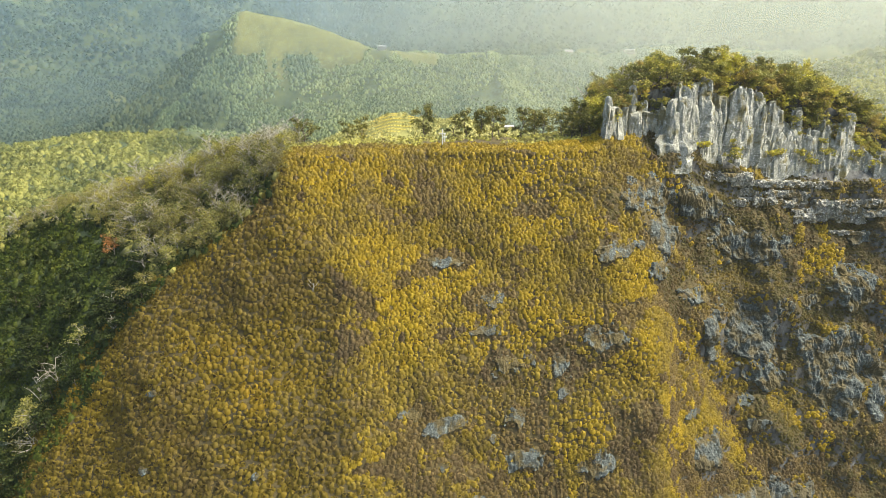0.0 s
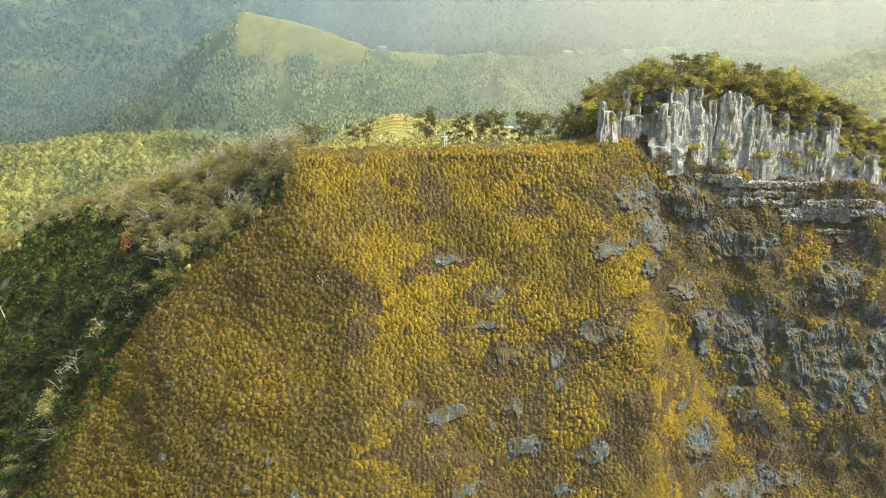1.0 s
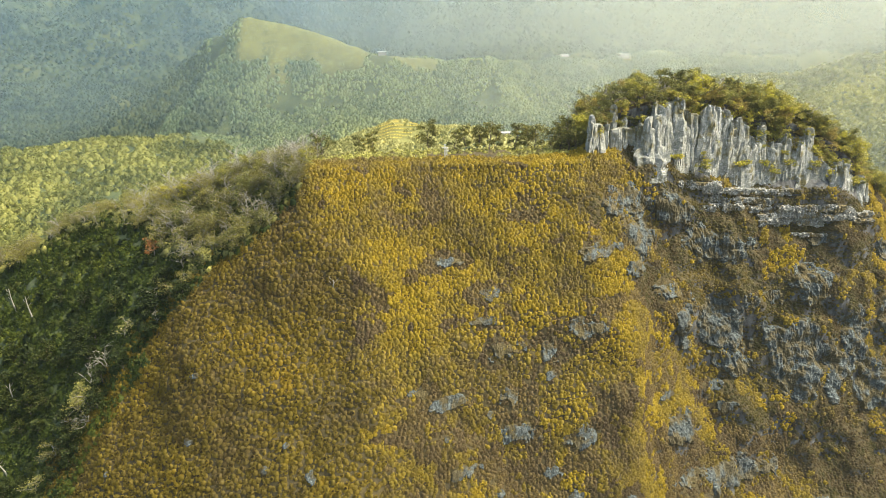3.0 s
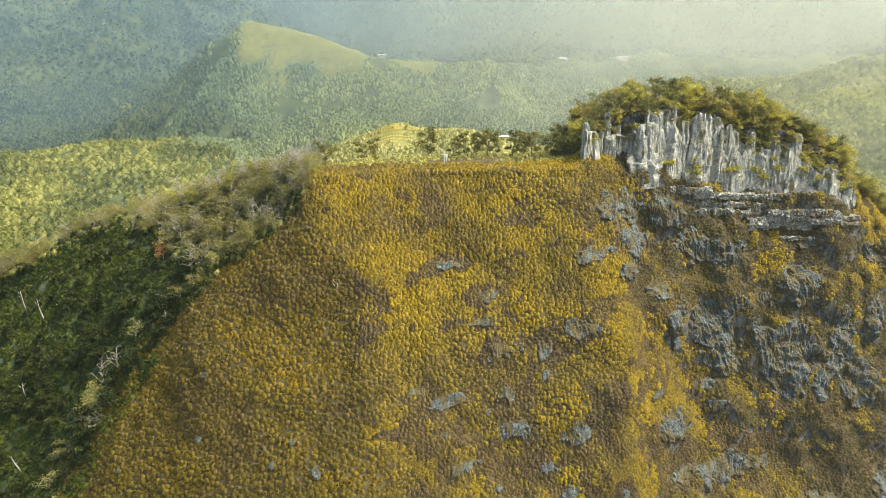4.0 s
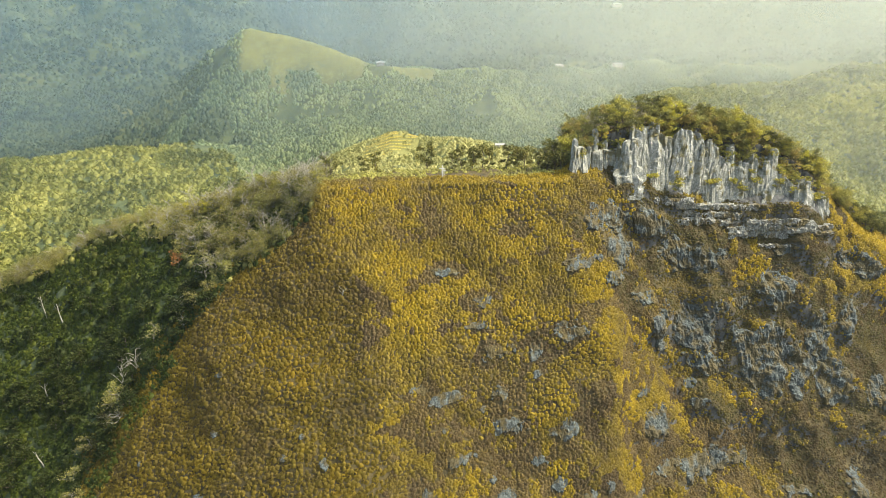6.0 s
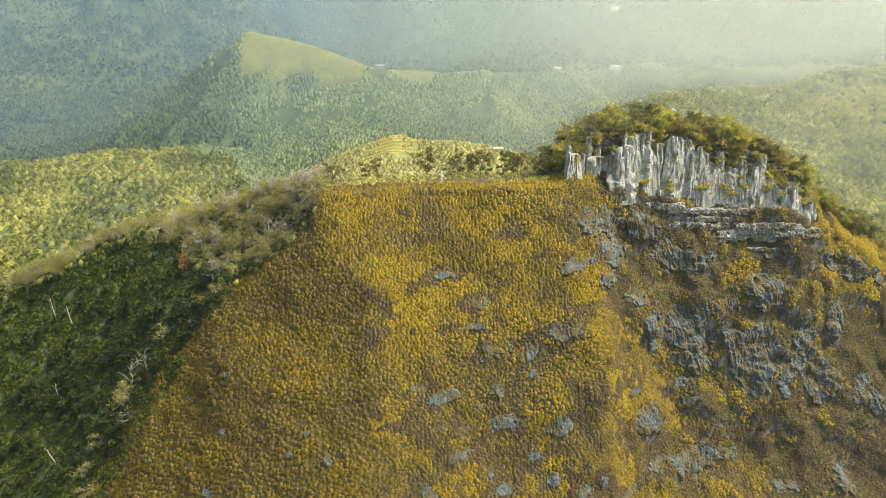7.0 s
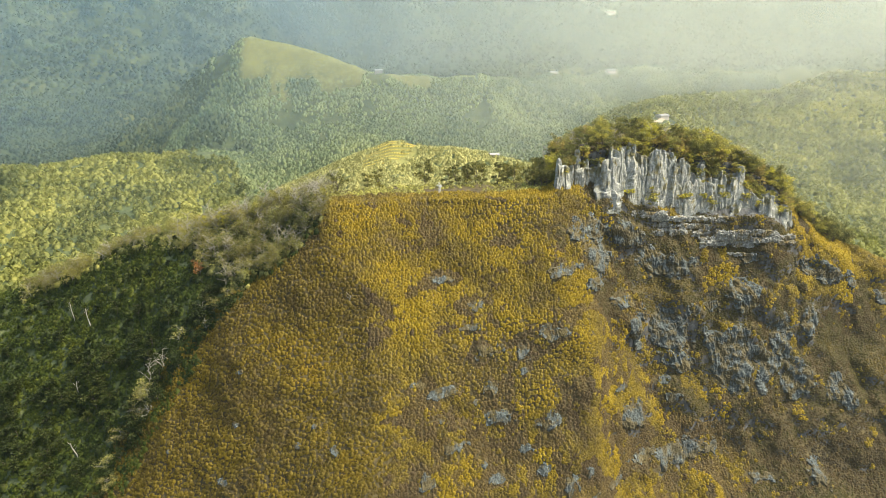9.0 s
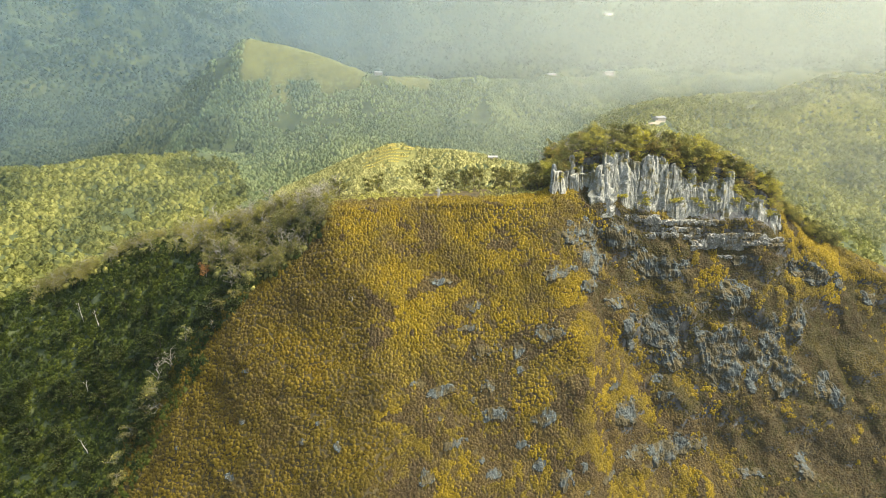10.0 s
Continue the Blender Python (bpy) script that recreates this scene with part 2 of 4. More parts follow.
def foliage(name, stops, patch=0.06, glow=0.35, spread=0.35, fine_part=0.4):
    """Leaves: colours over patches of the hill, changing from leaf to leaf, with light coming through."""
    m, n, l, b = material(name)
    big = noise_out(n, l, patch, 3)
    fine = noise_out(n, l, patch * 9, 2)
    g = n.new("ShaderNodeNewGeometry")
    mathn = n.new("ShaderNodeMath")
    mathn.operation = "MULTIPLY_ADD"
    l.new(g.outputs["Random Per Island"], mathn.inputs[0])
    mathn.inputs[1].default_value = spread
    add1 = n.new("ShaderNodeMath")
    add1.operation = "MULTIPLY_ADD"
    l.new(fine, add1.inputs[0])
    add1.inputs[1].default_value = fine_part
    l.new(big, add1.inputs[2])
    sub = n.new("ShaderNodeMath")
    sub.operation = "ADD"
    l.new(add1.outputs[0], sub.inputs[0])
    sub.inputs[1].default_value = -0.5 * fine_part - spread / 2
    l.new(sub.outputs[0], mathn.inputs[2])
    col = ramp(n, l, mathn.outputs[0], stops)
    l.new(col, b.inputs["Base Color"])
    b.inputs["Roughness"].default_value = 0.6
    b.inputs["Specular IOR Level"].default_value = 0.25
    tr = n.new("ShaderNodeBsdfTranslucent")
    l.new(col, tr.inputs[0])
    mx = n.new("ShaderNodeMixShader")
    mx.inputs[0].default_value = glow
    l.new(b.outputs[0], mx.inputs[1]), l.new(tr.outputs[0], mx.inputs[2])
    l.new(mx.outputs[0], n["Material Output"].inputs[0])
    return m


def rock(name, light=(0.42, 0.43, 0.42), dark=(0.12, 0.13, 0.13), moss=(0.10, 0.09, 0.025), mossy=0.5):
    m, n, l, b = material(name)
    streak = noise_out(n, l, 1.3, 8, 0.68, (1, 1, 0.3))
    fine = noise_out(n, l, 3.5, 6, 0.65)
    col = ramp(n, l, streak, [(0.32, dark), (0.5, tuple(0.4 * a + 0.6 * c for a, c in zip(light, dark))), (0.60, light), (0.70, tuple(min(0.75, 1.35 * a) for a in light))])
    col = mixed(n, l, ramp(n, l, fine, [(0.35, (0.0, 0.0, 0.0)), (0.65, (1, 1, 1))]), tuple(c * 0.8 for c in dark), col, "MIX")
    lichen = ramp(n, l, noise_out(n, l, 2.4, 8, 0.75), [(0.54, (0, 0, 0)), (0.62, (1, 1, 1))])
    col = mixed(n, l, lichen, col, tuple(min(0.7, 1.5 * c) for c in light))
    where = ramp(n, l, noise_out(n, l, 0.35, 5, 0.6), [(mossy, (0, 0, 0)), (mossy + 0.1, (1, 1, 1))])
    col = mixed(n, l, where, col, moss)
    l.new(col, b.inputs["Base Color"])
    b.inputs["Roughness"].default_value = 0.9
    tint = n.new("ShaderNodeObjectInfo")
    col = mixed(n, l, ramp(n, l, tint.outputs["Random"], [(0.0, (0.72, 0.72, 0.72)), (1.0, (1, 1, 1))]), dark, col)
    l.new(col, b.inputs["Base Color"])
    bump = add(n, "ShaderNodeBump", Strength=0.8, Distance=0.3)
    l.new(fine, bump.inputs["Height"])
    l.new(bump.outputs[0], b.inputs["Normal"])
    return m


def plain(name, color, roughness=0.8, vary=0.25, scale=3.0):
    m, n, l, b = material(name)
    fac = noise_out(n, l, scale, 5)
    l.new(ramp(n, l, fac, [(0.3, tuple(c * (1 - vary) for c in color)), (0.7, tuple(min(1, c * (1 + vary)) for c in color))]), b.inputs["Base Color"])
    b.inputs["Roughness"].default_value = roughness
    return m


M_FERN = foliage("golden_fern", [(0.26, (0.139, 0.105, 0.051)), (0.40, (0.211, 0.160, 0.036)), (0.50, (0.274, 0.208, 0.029)), (0.62, (0.362, 0.265, 0.022)), (0.82, (0.455, 0.348, 0.022))], 0.075, 0.45, 0.04, 0.45)
# Olive and duller than the golden fern: the left flank's shade is put in.
M_OLIVE_SHADE = foliage("olive_fern_shaded", [(0.28, (0.124, 0.091, 0.030)), (0.45, (0.153, 0.115, 0.020)), (0.6, (0.192, 0.143, 0.016)), (0.8, (0.271, 0.187, 0.014))], 0.085, 0.45, 0.10)
M_PEAK = foliage("peak_grass", [(0.3, (0.220, 0.234, 0.083)), (0.5, (0.255, 0.266, 0.094)), (0.7, (0.290, 0.293, 0.105))], 0.02, 0.3, 0.08, 0.5)
M_CROP = foliage("crop_leaves", [(0.3, (0.46, 0.38, 0.09)), (0.7, (0.62, 0.52, 0.13))], 0.1, 0.4, 0.2)
M_DRY = foliage("dry_fern", [(0.25, (0.078, 0.056, 0.031)), (0.5, (0.131, 0.095, 0.039)), (0.8, (0.195, 0.142, 0.033))], 0.07, 0.35, 0.15)
M_GRASS = foliage("slope_grass", [(0.25, (0.034, 0.028, 0.013)), (0.42, (0.079, 0.054, 0.017)), (0.55, (0.060, 0.055, 0.013)), (0.75, (0.123, 0.088, 0.013))], 0.06, 0.35, 0.1)
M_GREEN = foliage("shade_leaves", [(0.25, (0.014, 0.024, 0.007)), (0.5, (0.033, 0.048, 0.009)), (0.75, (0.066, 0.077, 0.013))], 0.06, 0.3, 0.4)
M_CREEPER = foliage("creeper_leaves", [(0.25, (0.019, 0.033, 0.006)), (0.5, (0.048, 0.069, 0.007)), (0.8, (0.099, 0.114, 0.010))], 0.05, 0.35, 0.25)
M_TOP = foliage("knoll_leaves", [(0.2, (0.15, 0.16, 0.05)), (0.38, (0.26, 0.27, 0.06)), (0.54, (0.40, 0.335, 0.085)), (0.64, (0.46, 0.44, 0.06)), (0.8, (0.62, 0.57, 0.06))], 0.14, 0.35, 0.3)
M_BRONZE = foliage("bronze_leaves", [(0.25, (0.152, 0.143, 0.047)), (0.5, (0.319, 0.252, 0.078)), (0.75, (0.457, 0.370, 0.078))], 0.14, 0.35, 0.25)
M_SCRUB = foliage("scrub_leaves", [(0.28, (0.15, 0.14, 0.06)), (0.5, (0.33, 0.32, 0.09)), (0.72, (0.48, 0.46, 0.11))], 0.12, 0.35, 0.3, 0.8)
M_TANGLE = foliage("tangle_leaves", [(0.25, (0.09, 0.085, 0.028)), (0.5, (0.21, 0.195, 0.055)), (0.75, (0.36, 0.33, 0.08))], 0.1, 0.3, 0.35)
M_SADDLE = foliage("saddle_leaves", [(0.25, (0.065, 0.073, 0.022)), (0.5, (0.140, 0.140, 0.038)), (0.75, (0.281, 0.253, 0.054))], 0.1, 0.35, 0.35)
M_GREY = foliage("thicket_leaves", [(0.25, (0.074, 0.084, 0.029)), (0.5, (0.207, 0.208, 0.066)), (0.75, (0.377, 0.359, 0.085))], 0.08, 0.3, 0.4)
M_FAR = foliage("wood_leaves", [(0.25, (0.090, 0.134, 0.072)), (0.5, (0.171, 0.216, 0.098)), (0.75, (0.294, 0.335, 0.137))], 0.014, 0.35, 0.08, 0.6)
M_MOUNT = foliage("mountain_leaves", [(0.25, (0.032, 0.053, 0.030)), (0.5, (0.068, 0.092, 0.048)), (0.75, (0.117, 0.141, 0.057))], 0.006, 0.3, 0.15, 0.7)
# Brighter leaf colours for the nearer hills and ridge, with their sunlight put in.
M_HILL_SUNNY = foliage("sunlit_hill_leaves", [(0.25, (0.10, 0.12, 0.04)), (0.5, (0.22, 0.235, 0.065)), (0.75, (0.40, 0.395, 0.11))], 0.02, 0.4, 0.14, 0.7)
M_SUNNY = foliage("sunlit_pale_leaves", [(0.25, (0.220, 0.226, 0.087)), (0.5, (0.339, 0.339, 0.131)), (0.75, (0.469, 0.446, 0.175))], 0.03, 0.35, 0.2, 0.9)
M_BARK = plain("bark", (0.13, 0.105, 0.08), 0.9, 0.4, 2.0)
M_BARE = plain("dead_wood", (0.31, 0.29, 0.24), 0.85, 0.3, 1.5)
M_ROCK = rock("limestone", (0.53, 0.54, 0.465), (0.225, 0.236, 0.205), (0.15, 0.13, 0.05), 0.53)
M_DARKROCK = rock("weathered_rock", (0.15, 0.182, 0.176), (0.034, 0.043, 0.045), (0.085, 0.066, 0.022), 0.455)
M_LEDGE = rock("ledge_rock", (0.50, 0.51, 0.44), (0.15, 0.155, 0.14), (0.17, 0.13, 0.05), 0.50)
M_WHITE = plain("white_paint", (0.8, 0.8, 0.77), 0.5, 0.05, 4.0)
M_ROOF = plain("pale_roofing", (0.3, 0.3, 0.29), 0.6, 0.15, 1.0)
M_WALL = plain("rendered_wall", (0.55, 0.5, 0.43), 0.9, 0.15, 1.0)
M_DIRT = plain("bare_earth", (0.36, 0.30, 0.22), 0.95, 0.25, 0.8)


def ground_material():
    m, n, l, b = material("hillside_ground")
    big, fine = noise_out(n, l, 0.05, 5), noise_out(n, l, 0.7, 6, 0.65)
    near = ramp(n, l, fine, [(0.3, (0.03, 0.025, 0.012)), (0.5, (0.065, 0.05, 0.018)), (0.7, (0.105, 0.08, 0.022))])
    wood = ramp(n, l, noise_out(n, l, 0.08, 8, 0.7), [(0.3, (0.025, 0.04, 0.018)), (0.5, (0.06, 0.08, 0.03)), (0.7, (0.11, 0.125, 0.04))])
    grass = ramp(n, l, noise_out(n, l, 0.1, 8, 0.65), [(0.3, (0.12, 0.13, 0.04)), (0.7, (0.215, 0.21, 0.06))])
    stone = ramp(n, l, noise_out(n, l, 0.8, 6, 0.65, (1, 1, 0.3)), [(0.35, (0.025, 0.026, 0.027)), (0.68, (0.15, 0.155, 0.155))])
    col = near
    for attr, c in (("wood", wood), ("grass", grass), ("stone", stone)):
        a = n.new("ShaderNodeAttribute")
        a.attribute_name = attr
        col = mixed(n, l, a.outputs["Fac"], col, c)
    l.new(col, b.inputs["Base Color"])
    b.inputs["Roughness"].default_value = 0.95
    bump = add(n, "ShaderNodeBump", Strength=0.7, Distance=0.4)
    l.new(fine, bump.inputs["Height"])
    l.new(bump.outputs[0], b.inputs["Normal"])
    return m


# ---------------------------------------------------------------- mesh helpers
def faces_mesh(name, verts, quads, mat, smooth_shade=False):
    """A mesh from arrays of places and of four corners a face."""
    verts, quads = np.asarray(verts, np.float32).reshape(-1, 3), np.asarray(quads, np.int32)
    me = bpy.data.meshes.new(name)
    me.vertices.add(len(verts))
    me.vertices.foreach_set("co", verts.ravel())
    me.loops.add(quads.size)
    me.loops.foreach_set("vertex_index", quads.ravel())
    me.polygons.add(len(quads))
    me.polygons.foreach_set("loop_start", np.arange(len(quads), dtype=np.int32) * quads.shape[1])
    me.polygons.foreach_set("use_smooth", np.full(len(quads), smooth_shade))
    me.update(calc_edges=True)
    me.materials.append(mat)
    return me


def kites(base, left, tip, right):
    """Leaves, each a kite of four corners."""
    verts = np.stack([base, left, tip, right], 1).reshape(-1, 3)
    return verts, np.arange(len(verts)).reshape(-1, 4)


def fern_mesh(name, places, normals, size, fronds, mat, seed, lift=1.0, sides=6, leaf=0.17, vary=0.28, ragged=0.25, core=1.0):
    """Many tufts in one mesh: each an uneven cushion with loose fronds round it."""
    rng = np.random.RandomState(seed)
    n = len(places)
    s = (size * (1 + vary * rng.uniform(-1, 1, n)))[:, None, None]
    up = np.array([0, 0, 1.0]) * 0.3 + normals * 0.8
    up = (up / np.linalg.norm(up, axis=1, keepdims=True))[:, None]
    across = np.cross(up, [0.0, 1.0, 0.0])
    across /= np.linalg.norm(across, axis=2, keepdims=True)
    ahead = np.cross(up, across)
    # the cushion
    rings = ((0.60, -0.15), (0.40, 0.38))
    ang = np.arange(sides)[None] * 2 * np.pi / sides + rng.rand(n, 1) * 6.28
    shape = []
    for rad, high in rings:
        rad, high = rad * core, high * core
        a = ang + rng.uniform(-0.25, 0.25, (n, sides))
        r = rad * (1 + ragged * rng.uniform(-1, 1, (n, sides)))
        flat = (np.cos(a) * r)[..., None] * across + (np.sin(a) * r)[..., None] * ahead
        shape.append(places[:, None] + s * (flat + up * (high + 0.28 * ragged * rng.uniform(-1, 1, (n, sides, 1))) * lift))
    verts = np.stack(shape, 1).reshape(-1, 3)
    i = np.arange(sides)
    one = [np.stack([k * sides + i, k * sides + (i + 1) % sides, (k + 1) * sides + (i + 1) % sides, (k + 1) * sides + i], -1) for k in range(1)]
    top = [[sides, sides + k, sides + k + 1, sides + k + 2] for k in range(1, sides - 2, 2)]
    one = np.concatenate(one + [np.array(top)])
    quads = (np.arange(n)[:, None, None] * sides * 2 + one[None]).reshape(-1, 4)
    # loose fronds
    ang = rng.rand(n, fronds) * 6.28
    tilt = np.sqrt((np.arange(fronds)[None] + rng.rand(n, fronds)) / fronds) * 1.45
    d = (np.sin(tilt) * np.cos(ang))[..., None] * across + (np.sin(tilt) * np.sin(ang))[..., None] * ahead + np.cos(tilt)[..., None] * up
    d /= np.linalg.norm(d, axis=2, keepdims=True)
    face = d + 0.3 * rng.randn(n, fronds, 3)
    side = np.cross(face, rng.randn(n, fronds, 3))
    side /= np.maximum(np.linalg.norm(side, axis=2, keepdims=True), 1e-6)
    along = np.cross(face, side)
    along /= np.maximum(np.linalg.norm(along, axis=2, keepdims=True), 1e-6)
    mid = places[:, None] + d * s * np.array([0.52, 0.52, 0.60 * lift]) * (0.8 + 0.4 * rng.rand(n, fronds, 1))
    long = s * (leaf + 0.6 * leaf * rng.rand(n, fronds, 1))
    v, q = kites(*((mid + o).reshape(-1, 3) for o in (-along * long - d * long * 0.4, side * long * 0.6, along * long + d * long * 0.3, -side * long * 0.6)))
    return faces_mesh(name, np.concatenate([verts, v]), np.concatenate([quads, q + len(verts)]), mat, True)


def rosette_mesh(name, places, normals, size, fronds, mat, seed, lift=1.0, slim=0.36):
    """Many fern plants in one mesh: a low uneven mound with short fronds that arch out of it all round."""
    rng = np.random.RandomState(seed)
    n = len(places)
    s = (size * rng.uniform(0.65, 1.25, n))[:, None, None]
    up = np.array([0.05, 0, 1.0]) * 0.75 + normals * 0.5 + 0.10 * rng.randn(n, 3)
    up = (up / np.linalg.norm(up, axis=1, keepdims=True))[:, None]
    across = np.cross(up, [0.0, 1.0, 0.0])
    across /= np.linalg.norm(across, axis=2, keepdims=True)
    ahead = np.cross(up, across)
    ang = np.arange(5)[None] * np.pi / 2.5 + rng.rand(n, 1) * 6.28
    rim = [places[:, None] + s * ((np.cos(ang) * r * rng.uniform(0.8, 1.2, (n, 5)))[..., None] * across + (np.sin(ang) * r)[..., None] * ahead + up * (h + 0.07 * rng.randn(n, 5, 1)) * lift) for r, h in ((0.54, -0.22), (0.37, 0.26))]
    peak = places[:, None] + s * (0.12 * rng.randn(n, 1, 1) * across + 0.60 * up * lift)
    heart = np.concatenate(rim + [peak], 1).reshape(-1, 3)
    one = np.array([(k, (k + 1) % 5, 5 + (k + 1) % 5, 5 + k) for k in range(5)] + [(5, 6, 7, 10), (7, 8, 9, 10)])
    quads = (np.arange(n)[:, None, None] * 11 + one[None]).reshape(-1, 4)
    turn = (np.arange(fronds)[None] + rng.uniform(-0.4, 0.4, (n, fronds))) * 2.4 + rng.rand(n, 1) * 6.28
    high = (np.arange(fronds)[None] + rng.rand(n, fronds)) / fronds
    out = np.cos(turn)[..., None] * across + np.sin(turn)[..., None] * ahead
    side = -np.sin(turn)[..., None] * across + np.cos(turn)[..., None] * ahead
    foot = places[:, None] + s * (out * (0.50 - 0.42 * high)[..., None] + up * ((0.0 + 0.52 * high) * lift)[..., None])
    rise = 0.65 + 0.75 * high + rng.uniform(-0.3, 0.3, (n, fronds))
    way = np.cos(rise)[..., None] * out + np.sin(rise)[..., None] * up
    bend = np.cos(rise - 0.8)[..., None] * out + np.sin(rise - 0.8)[..., None] * up
    long = s * rng.uniform(0.12, 0.24, (n, fronds, 1))
    mid = foot + way * long * 0.7
    twist = side + 0.3 * rng.randn(n, fronds, 3)
    v, q = kites(*(c.reshape(-1, 3) for c in (foot, mid + twist * long * slim, mid + bend * long * 0.6, mid - twist * long * slim)))
    return faces_mesh(name, np.concatenate([heart, v]), np.concatenate([quads, q + len(heart)]), mat, True)


def leaf_kites(centres, sizes, rng, flat=0.5):
    """Leaves at random turns round the given places."""
    n = len(centres)
    a = rng.randn(n, 3) * [1, 1, flat]
    a /= np.linalg.norm(a, axis=1, keepdims=True)
    b = np.cross(a, rng.randn(n, 3))
    b /= np.maximum(np.linalg.norm(b, axis=1, keepdims=True), 1e-6)
    sizes = np.asarray(sizes).reshape(-1, 1)
    return kites(centres - a * sizes, centres + b * sizes * 0.55, centres + a * sizes, centres - b * sizes * 0.55)


def tubes(paths, sides=5):
    """Tapered round sticks, each given by its places and radii."""
    verts, quads, at = [], [], 0
    for pts, radii in paths:
        pts = [Vector(p) for p in pts]
        for i, (p, r) in enumerate(zip(pts, radii)):
            way = (pts[min(i + 1, len(pts) - 1)] - pts[max(i - 1, 0)]).normalized()
            a = way.orthogonal().normalized()
            b = way.cross(a)
            for s in range(sides):
                t = 2 * math.pi * s / sides
                verts.append(p + (a * math.cos(t) + b * math.sin(t)) * r)
            if i:
                for s in range(sides):
                    k = at + (i - 1) * sides
                    quads.append((k + s, k + (s + 1) % sides, k + sides + (s + 1) % sides, k + sides + s))
        at = len(verts)
    return np.array([tuple(v) for v in verts]), np.array(quads)


def part(name, me, parent, label=""):
    ob = new(name, me)
    ob.parent = parent
    return tagged(ob, label)


# ---------------------------------------------------------------- ground
R_N, C_N = GX.shape
idx = np.arange(R_N * C_N).reshape(R_N, C_N)
ground_me = faces_mesh("ground", GRID.reshape(-1, 3), np.stack([idx[:-1, :-1], idx[:-1, 1:], idx[1:, 1:], idx[1:, :-1]], -1).reshape(-1, 4), ground_material(), True)


def forest_edge(z):
    """Where the ferns end and the shaded wood begins, by height."""
    return np.interp(z, [-50, 15, 28, 36, 54, 66, 70, 78, 84, 90], [-100, -81, -74, -70, -57, -45.5, -38, -30, -28.5, -28.5])


def cliff_foot(x):
    """How far above the slope's upper edge the cliff begins."""
    return np.interp(x, [30, 42, 50, 57], [3.6, 3.6, 2.0, 0.0])


behind_v = np.clip((rows_n - CREST) / 10.0, 0, 1)
grass_v = smooth(-238, -222, GX + 0.15 * (GY - 670)) * smooth(-45, -100, GX) * smooth(82, 122, GZ + 16 * fbm(GX, GY, 0, 24, 4, 72)) * smooth(560, 600, GY) * smooth(720, 690, GY)
grass_v = np.maximum(grass_v, smooth(0.25, 0.5, fbm(GX, GY, 0, 110, 4, 71)) * smooth(450, 800, GY) * (0.7 - 0.5 * smooth(750, 1000, GY)))
grass_v = np.maximum(grass_v, 1 - smooth(0.8, 1.2, np.hypot((GX + 30) / 19, (GY - 318) / 30)))
for x0, y0, a, b in ((-540, 965, 45, 50), (-630, 875, 30, 30), (-470, 890, 20, 40)):
    grass_v = np.maximum(grass_v, 0.42 * smooth(1.3, 0.6, np.hypot((GX - x0) / a, (GY - y0) / b) + 0.3 * fbm(GX, GY, 0, 30, 3, 73)))
for (xa, ya), (xb, yb) in zip(((260, 572), (330, 610), (430, 622)), ((330, 610), (430, 622), (485, 637))):
    f = np.clip(((GX - xa) * (xb - xa) + (GY - ya) * (yb - ya)) / ((xb - xa) ** 2 + (yb - ya) ** 2), 0, 1)
    grass_v = np.maximum(grass_v, 0.6 * smooth(16, 4, np.hypot(GX - xa - f * (xb - xa), GY - ya - f * (yb - ya)) + 6 * fbm(GX, GY, 0, 25, 3, 74)))
grass_v = np.maximum(grass_v, 0.8 * smooth(1.2, 0.7, np.hypot((GX + 35) / 38, (GY - 650) / 16)))
grass_v = grass_v * behind_v
wood_v = np.maximum(behind_v * smooth(CREST + 8, CREST + 25, rows_n), (GX < forest_edge(GZ)) * (rows_n < CREST + 8) * 1.0)
steep = np.zeros_like(GX)
steep[:-1, :-1] = 1 - NORMAL[..., 2]
stone_v = smooth(0.74, 0.92, steep + 0.16 * fbm(GX, GY, GZ, 7, 4, 81)) * smooth(34, 54, GX) * (rows_n < CREST + 2)
stone_v = np.maximum(stone_v, smooth(28.5, 31, GX) * smooth(107, 103, GX) * (rows_n >= FACE1 - 1) * (rows_n <= CREST) * (GZ > K["z5"][None] - 0.6 + cliff_foot(GX)))
for attr, values in (("wood", wood_v), ("grass", grass_v), ("stone", stone_v)):
    layer = ground_me.attributes.new(attr, "FLOAT", "POINT")
    layer.data.foreach_set("value", np.ascontiguousarray(np.broadcast_to(values, GX.shape).ravel(), dtype=np.float32))
ground = tagged(new("ground", ground_me), "steep hillside with soil, grass and wooded valleys behind", "ground", kind="structure")

# ---------------------------------------------------------------- where rock breaks through: x, height, width, rise
FOOT_ROCKS = [
    (40, 75, 14, 7), (43, 68, 9.4, 6.1), (53, 72, 9.5, 9), (60, 64, 10.5, 7.5), (31, 68, 11.8, 3.5), (41, 63, 7.7, 5.6), (50, 56, 9.5, 3.5), (74, 63, 6.7, 4.5),
    (65, 63, 11.6, 7.7), (89, 55, 10, 8.4), (79, 51, 10, 4), (92, 63, 8.6, 3.8), (117, 58, 17.8, 6.7), (128, 53, 7.2, 4.8), (142, 47, 7.4, 6.4), (111, 44, 8.4, 10.6)]
